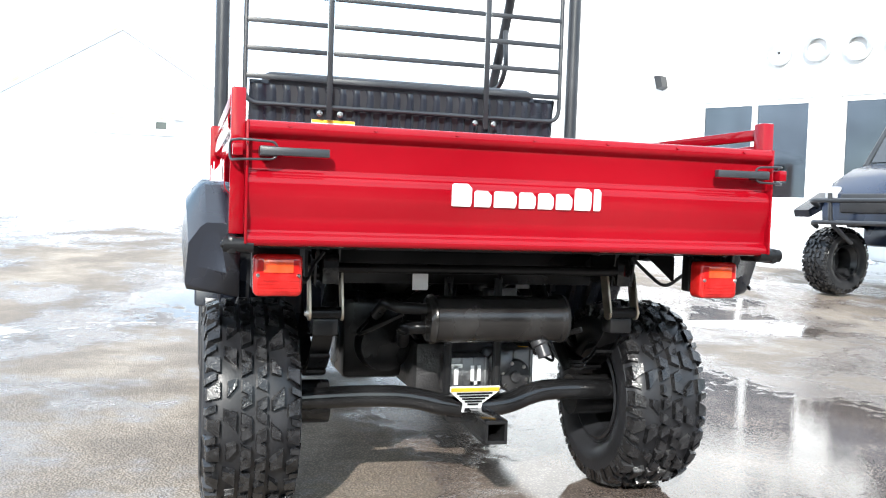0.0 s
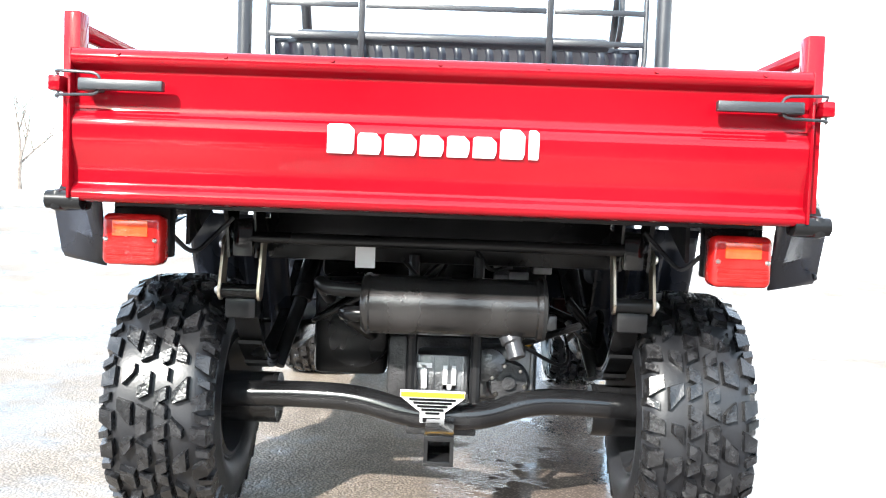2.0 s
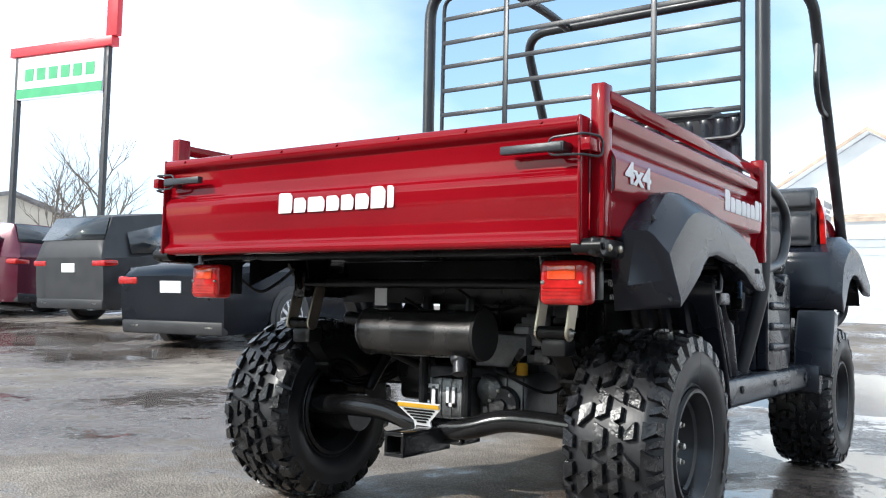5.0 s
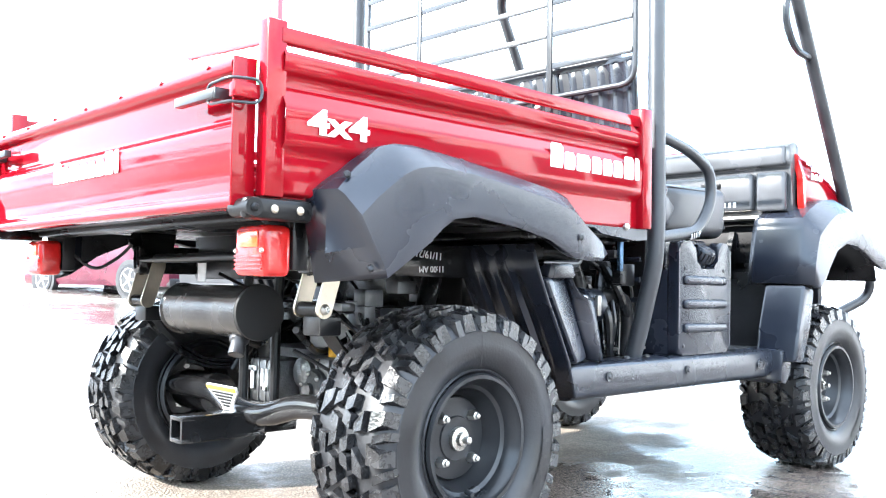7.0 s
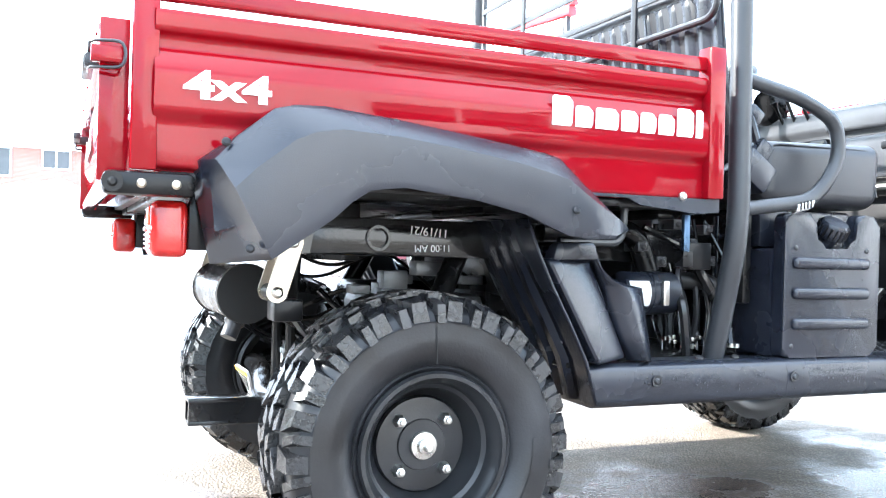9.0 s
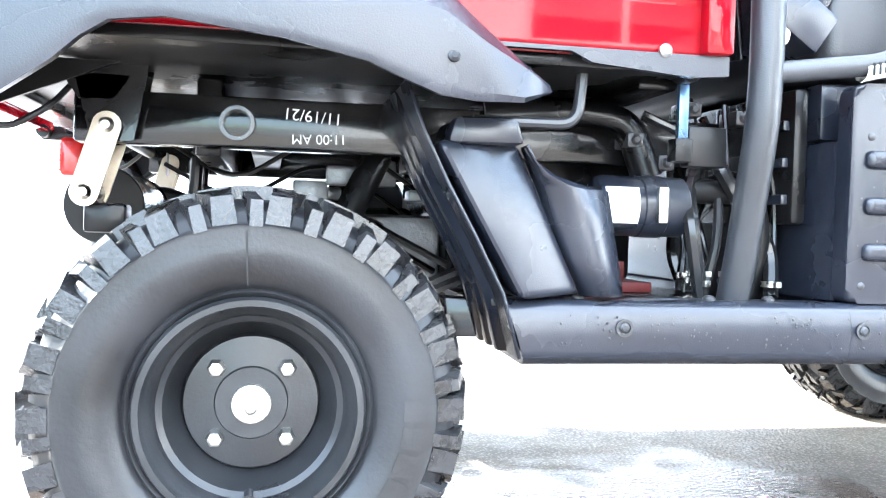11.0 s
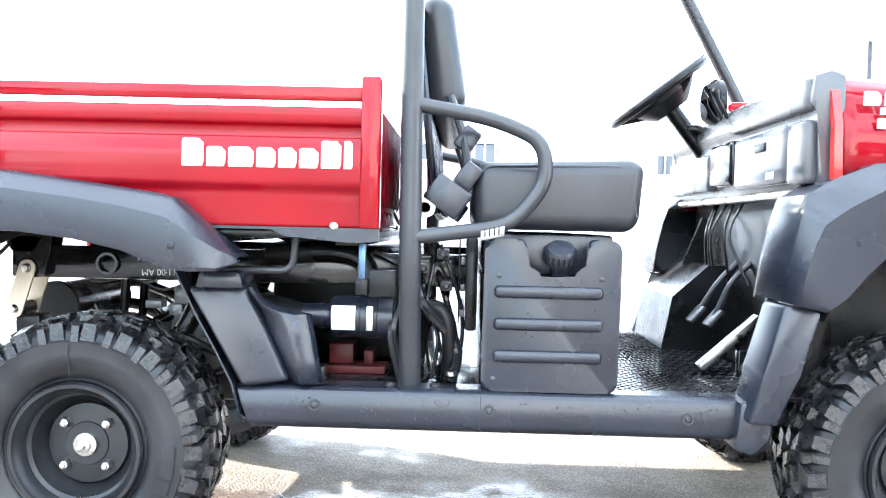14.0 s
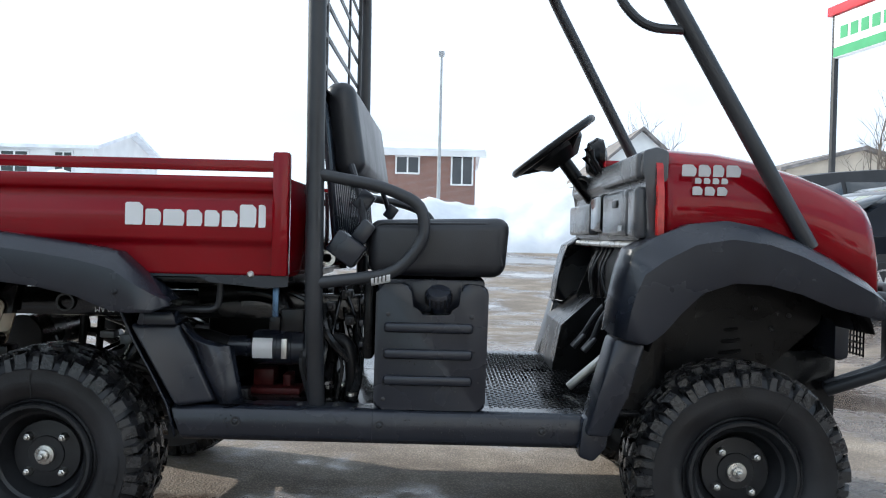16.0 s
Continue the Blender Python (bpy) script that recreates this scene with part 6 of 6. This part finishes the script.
white = house("white-sided gabled house beyond the snow", 24.0, 34.0, -0.9, 6.1, 0.3, 3.4, 5.6, "x", M_SIDING, M_SNOW, (), "-x")
for s in (-1, 1):
    bm = bmesh.new()
    prism(bm, [(2.6, 5.62), (2.6, 5.72), (2.6 + s * 3.95, 3.24), (2.6 + s * 3.95, 3.14)], "x", 23.50, 23.56)
    part("barge_board", bm, M_BROWN, white, "", False)
bm = bmesh.new()
box(bm, (23.0, 1.15, 2.72), (24.0, 3.35, 3.12))
part("bay", bm, M_SIDING, white, "", False)
bm = bmesh.new()
prism(bm, [(22.85, 3.10), (24.0, 3.30), (24.0, 3.42), (22.85, 3.18)], "y", 1.0, 3.5)
part("bay_roof", bm, M_BROWN, white, "", False)
window(white, 22.98, 1.50, 2.92, 0.45, 0.36, "-x", 1)
bm = bmesh.new()
lathe(bm, [(0.12, 4.30), (0.12, 4.62), (0.20, 4.64), (0.20, 4.74), (0.05, 4.80)], "z", 12, (24.4, 4.62, 0))
part("roof_vent", bm, M_POLE, white)
brickh = house("low red-brick house with white windows", -4.4, 2.4, 40.0, 50.0, 0.5, 5.0, 5.75, "x", M_BRICK, M_SNOW, ((-3.3, 4.15, 1.3, 1.3), (-0.9, 4.35, 1.2, 0.9), (1.75, 4.15, 1.1, 1.5)), "-y", False)
bm = bmesh.new()
box(bm, (-4.9, 39.50, 4.77), (2.9, 39.70, 5.05))
part("fascia", bm, M_SIDING, brickh, "", False)
house("white gabled house with dark roof", 9.5, 14.0, 46.0, 56.0, 0.6, 5.0, 7.0, "y", M_SIDING, M_ROOF, ((11.7, 4.4, 1.0, 1.2),), "-y", False)
house("tan bungalow with a shallow roof", 19.0, 27.0, 44.0, 54.0, 0.6, 4.9, 6.0, "y", M_TAN, M_ROOF, ((23.0, 4.0, 1.6, 1.0),), "-y", False)
house("long white house across the street", -32.0, -17.0, 42.0, 52.0, 0.5, 5.0, 6.2, "x", M_SIDING, M_SNOW, ((-27.0, 4.2, 1.5, 1.2), (-21.0, 4.2, 1.5, 1.2), (-18.5, 4.2, 1.0, 1.2)), "-y", False)

# dealership building, its front along x from the corner nearest the house
shop = thing("dealership_building", "white dealership building with large reflecting windows", "building", pose(10.4, -7.065, 0.0, 0, 0, -146))
SHOP_OPENINGS = ((0.22, 2.02), (2.40, 5.20), (5.60, 8.40))
for name, lo, hi in (("wall", (-5.0, 0.0, 0.0), (13.0, 9.0, 1.15)), ("upper_wall", (-5.0, 0.0, 2.74), (13.0, 9.0, 5.4)), ("inner_wall", (-5.0, 1.6, 1.15), (13.0, 9.0, 2.74)),
                     ("pier", (-5.0, 0.0, 1.15), (0.22, 1.6, 2.74)), ("pier", (2.02, 0.0, 1.15), (2.40, 1.6, 2.74)), ("pier", (5.20, 0.0, 1.15), (5.60, 1.6, 2.74)), ("pier", (8.40, 0.0, 1.15), (13.0, 1.6, 2.74))):
    bm = bmesh.new()
    box(bm, lo, hi)
    part(name, bm, M_SIDING, shop, "", False)
for x0, x1 in SHOP_OPENINGS:
    window(shop, (x0 + x1) / 2, 0.10, 1.945, x1 - x0, 1.59, "-y", 2, M_SHOPGLASS)
for k in range(8):
    bm = bmesh.new()
    x = 1.5 + k * 0.56
    lathe(bm, [(0.14, -0.09), (0.20, -0.09), (0.20, -0.002), (0.14, -0.002)] if k % 3 else [(0.02, -0.09), (0.19, -0.09), (0.19, -0.002), (0.02, -0.002)], "y", 20, (x, 0.0, 3.42 + 0.03 * (k % 2)), closed=True)
    part("sign_shape", bm, M_POLE, shop)
bm = bmesh.new()
box(bm, (-5.06, -0.06, 5.402), (13.06, 9.0, 5.6))
part("parapet", bm, M_SIDING, shop, "", False)
bm = bmesh.new()
prism(bm, [(-0.50, 3.20), (-0.38, 3.20), (-0.34, 3.02), (-0.44, 2.98)], "y", -0.22, -0.004)
part("wall_lamp", bm, M_LID, shop)
snow_bank("heap of white snow against the dealership wall", 7.6, 10.6, -8.6, -5.4, 0.55, 33.0, M_SNOW, 30, 30)

# second utility vehicle parked by the building
uv2 = thing("parked_utility_vehicle", "navy utility vehicle with windscreen parked on wet asphalt", "utility vehicle", Matrix.Translation((4.85, -7.79, 0.12)) @ pose(0, 0, 0, 0, 0, 100) @ Matrix.Scale(1.2, 4))
bm = bmesh.new()
secs = []
for x, zt, w, zb in ((1.20, 1.12, 0.58, 0.55), (1.35, 1.14, 0.58, 0.60), (1.60, 1.08, 0.56, 0.70), (1.80, 1.00, 0.52, 0.66), (1.92, 0.86, 0.48, 0.62)):
    half = [(x, w, zb), (x, w + 0.01, (zb + zt) / 2), (x, w - 0.03, zt - 0.04), (x, w - 0.10, zt)]
    secs.append([(a, -b, c) for a, b, c in half] + half[::-1])
rings = loft(bm, secs)
bm.faces.new(rings[0])
bm.faces.new(rings[-1])
part("hood", bm, M_NAVY, uv2)
bm = bmesh.new()
box(bm, (-0.5, -0.62, 0.42), (1.25, 0.62, 0.62), 0.04)
box(bm, (-0.75, -0.66, 0.72), (0.30, 0.66, 1.02), 0.03)
part("body", bm, M_NAVY, uv2)
bm = bmesh.new()
box(bm, (1.90, -0.30, 0.70), (1.945, 0.30, 0.86), 0.02)
part("grille", bm, M_LID, uv2)
for s in (-1, 1):
    bm = bmesh.new()
    box(bm, (1.84, s * 0.40 - 0.07, 0.80), (1.93, s * 0.40 + 0.07, 0.92), 0.03, 3)
    part("headlight", bm, M_SILVER, uv2)
    bm = bmesh.new()
    tube(bm, filleted([(1.30, s * 0.58, 1.12), (0.75, s * 0.58, 1.86), (-0.10, s * 0.58, 1.86), (-0.12, s * 0.58, 0.9)], 0.12), 0.025, 10)
    part("roll_bar", bm, M_TUBE, uv2)
    bm = bmesh.new()
    prism(bm, [(1.25, 0.62), (1.40, 0.85), (1.70, 0.88), (2.0, 0.72), (1.98, 0.66), (1.70, 0.78), (1.45, 0.76), (1.32, 0.58)], "y", s * 0.56, s * 0.72)
    part("fender", bm, M_PLASTIC, uv2)
    for x in (-0.25, 1.62):
        w2 = new("wheel", wheel_mesh)
        w2.parent, w2.matrix_basis = uv2, pose(x, s * 0.58, TYRE_R + 0.014, 0, 20, 180 if s > 0 else 0)
        for nm, me in (("tyre", tyre_mesh), ("tread", tread_mesh)):
            o = new(nm, me)
            o.parent = w2
for z, x in ((0.62, 2.06), (0.80, 2.08)):
    bm = bmesh.new()
    tube(bm, filleted([(1.90, -0.55, z - 0.04), (x, -0.48, z), (x, 0.48, z), (1.90, 0.55, z - 0.04)], 0.08), 0.02, 10)
    part("bumper_bar", bm, M_TUBE, uv2)
for y in (-0.28, 0.28):
    bm = bmesh.new()
    tube(bm, filleted([(1.80, y, 0.45), (2.06, y, 0.62), (2.08, y, 0.86)], 0.06), 0.018, 10)
    part("bumper_upright", bm, M_TUBE, uv2)
bm = bmesh.new()
prism(bm, [(1.26, 1.15), (0.80, 1.80), (0.81, 1.81), (1.27, 1.16)], "y", -0.55, 0.55)
part("windscreen", bm, M_GLASS, uv2, "", False)
bm = bmesh.new()
box(bm, (0.0, -0.62, 1.86), (0.95, 0.62, 1.91), 0.02)
part("roof", bm, M_LID, uv2)
bm = bmesh.new()
tube(bm, [(1.75, 0.62, 0.75), (1.72, 0.63, 1.6)], 0.008, 8)
part("whip_flag_pole", bm, M_SIGNRED, uv2)

# street sign on two posts
sgn = thing("pylon_sign", "white pylon sign with red top and green band on black posts", "sign", pose(15.35, 30.0, 0.7, 0, 0, -80))
for x in (0.0, 4.4):
    bm = bmesh.new()
    box(bm, (x - 0.09, -0.09, 0), (x + 0.09, 0.09, 8.755), 0.01)
    part("post", bm, M_LID, sgn)
bm = bmesh.new()
box(bm, (0.10, -0.14, 7.15), (4.30, 0.14, 8.70), 0.02)
part("sign_panel", bm, M_WHITE, sgn)
bm = bmesh.new()
box(bm, (-0.3, -0.18, 8.76), (4.7, 0.18, 9.10), 0.02)
part("red_top", bm, M_SIGNRED, sgn)
bm = bmesh.new()
box(bm, (0.10, -0.155, 7.18), (4.30, -0.142, 7.52))
part("green_band", bm, M_SIGNGREEN, sgn)
for k in range(6):
    bm = bmesh.new()
    box(bm, (0.50 + k * 0.60, -0.155, 7.80), (0.92 + k * 0.60, -0.142, 8.25))
    part("sign_shape", bm, M_SIGNGREEN, sgn)
bm = bmesh.new()
box(bm, (4.35, -0.12, 9.105), (4.85, 0.12, 12.0), 0.02)
part("red_blade", bm, M_SIGNRED, sgn)

# unseen wall added behind the walk to darken what the tailgate reflects
bm = bmesh.new()
box(bm, (-17.0, -32.0, -0.05), (-16.6, 19.0, 4.4), 0.02)
tagged(part("reflection_wall", bm, material("brown_grey_render", (0.15, 0.13, 0.115), 0.8, 0, 0, 0.2, 0.6, 20, 0.05, 0.1), None, "", False), "unseen brown-grey wall added to darken the tailgate's reflections", "wall", kind="structure")

# lamp post, communications mast, bare trees, shrub
lamp = thing("street_lamp", "tall thin galvanised street lamp", "street lamp", pose(0.7, 33.0, 0.55))
bm = bmesh.new()
tube(bm, [(0, 0, 0), (0, 0, 7.75)], [0.09, 0.045], 10)
part("pole", bm, M_POLE, lamp)
bm = bmesh.new()
box(bm, (-0.12, -0.45, 7.65), (0.12, 0.1, 7.81), 0.05)
part("lamp_head", bm, M_POLE, lamp)
mast = thing("lattice_mast", "tall pale lattice mast far behind the house", "mast", pose(60.0, -2.2, 0))
for k in range(3):
    bm = bmesh.new()
    a = 2 * math.pi * k / 3
    tube(bm, [(0.45 * math.cos(a), 0.45 * math.sin(a), 0), (0.35 * math.cos(a), 0.35 * math.sin(a), 40)], 0.03, 6)
    part("leg", bm, M_POLE, mast)
for k in range(40):
    bm = bmesh.new()
    a, b = 2 * math.pi * (k % 3) / 3, 2 * math.pi * ((k + 1) % 3) / 3
    tube(bm, [(0.42 * math.cos(a), 0.42 * math.sin(a), k), (0.42 * math.cos(b), 0.42 * math.sin(b), k + 1)], 0.018, 5)
    part("brace", bm, M_POLE, mast)


def bare_tree(label, x, y, z, h, seed):
    t = thing("bare_tree", label, "tree", pose(x, y, z), "bare winter trees")
    r = random.Random(seed)
    trunk, limbs = bmesh.new(), bmesh.new()
    def grow(p, d, length, rad, depth):
        bm = trunk if depth == 0 else limbs
        pts, q = [p], p
        for k in range(3):
            d = (d + Vector((r.uniform(-0.16, 0.16), r.uniform(-0.16, 0.16), r.uniform(-0.02, 0.10)))).normalized()
            q = q + d * length / 3
            pts.append(q)
        tube(bm, pts, [rad, rad * 0.88, rad * 0.75, rad * 0.6], 7 if depth < 2 else 4, caps=False)
        if depth < 5:
            for k in range(3 if depth < 3 else 2):
                e = (d + Vector((r.uniform(-0.9, 0.9), r.uniform(-0.9, 0.9), r.uniform(-0.1, 0.5)))).normalized()
                grow(pts[r.choice((2, 3))], e, length * r.uniform(0.62, 0.82), rad * 0.55, depth + 1)
    grow(Vector((0, 0, 0)), Vector((0, 0, 1)), h * 0.33, h * 0.018, 0)
    part("trunk", trunk, M_BARK, t)
    tagged(part("crown", limbs, M_BARK, t), kind="stuff")


for n, (x, y, h) in enumerate(((19.5, 33.0, 7.5), (23.0, 36.0, 8.5), (14.0, 52.0, 9.0), (17.0, 30.0, 5.5), (22.0, 22.0, 5.0), (30.0, 16.0, 4.8))):
    bare_tree("bare leafless winter tree beside the street", x, y, lot_height(x, y), h, 30 + n)
bm = bmesh.new()
r2 = random.Random(77)
for k in range(500):
    d = Vector((r2.gauss(0, 1), r2.gauss(0, 1), abs(r2.gauss(0, 1)))).normalized() * r2.uniform(0.5, 1.0)
    p = Vector((d.x * 0.9, d.y * 0.8, d.z * 1.3))
    e = Vector((r2.uniform(-1, 1), r2.uniform(-1, 1), r2.uniform(-1, 1))).normalized() * 0.14
    f = e.orthogonal().normalized() * 0.05
    bm.faces.new([bm.verts.new(p + v) for v in (e, f, -e, -f)])
shrub = thing("shrub", "dull green shrub in front of the houses", "shrub", pose(6.6, 37.5, 2.0))
part("twigs", bm, material("dull_foliage", (0.07, 0.08, 0.04), 0.8, 0, 0, 0.3, 4, 30, 0, 0.05), shrub, "", False)
bm = bmesh.new()
tube(bm, [(0, 0, -1.4), (0, 0, 0.5)], 0.12, 7)
part("trunk", bm, M_BARK, shrub)
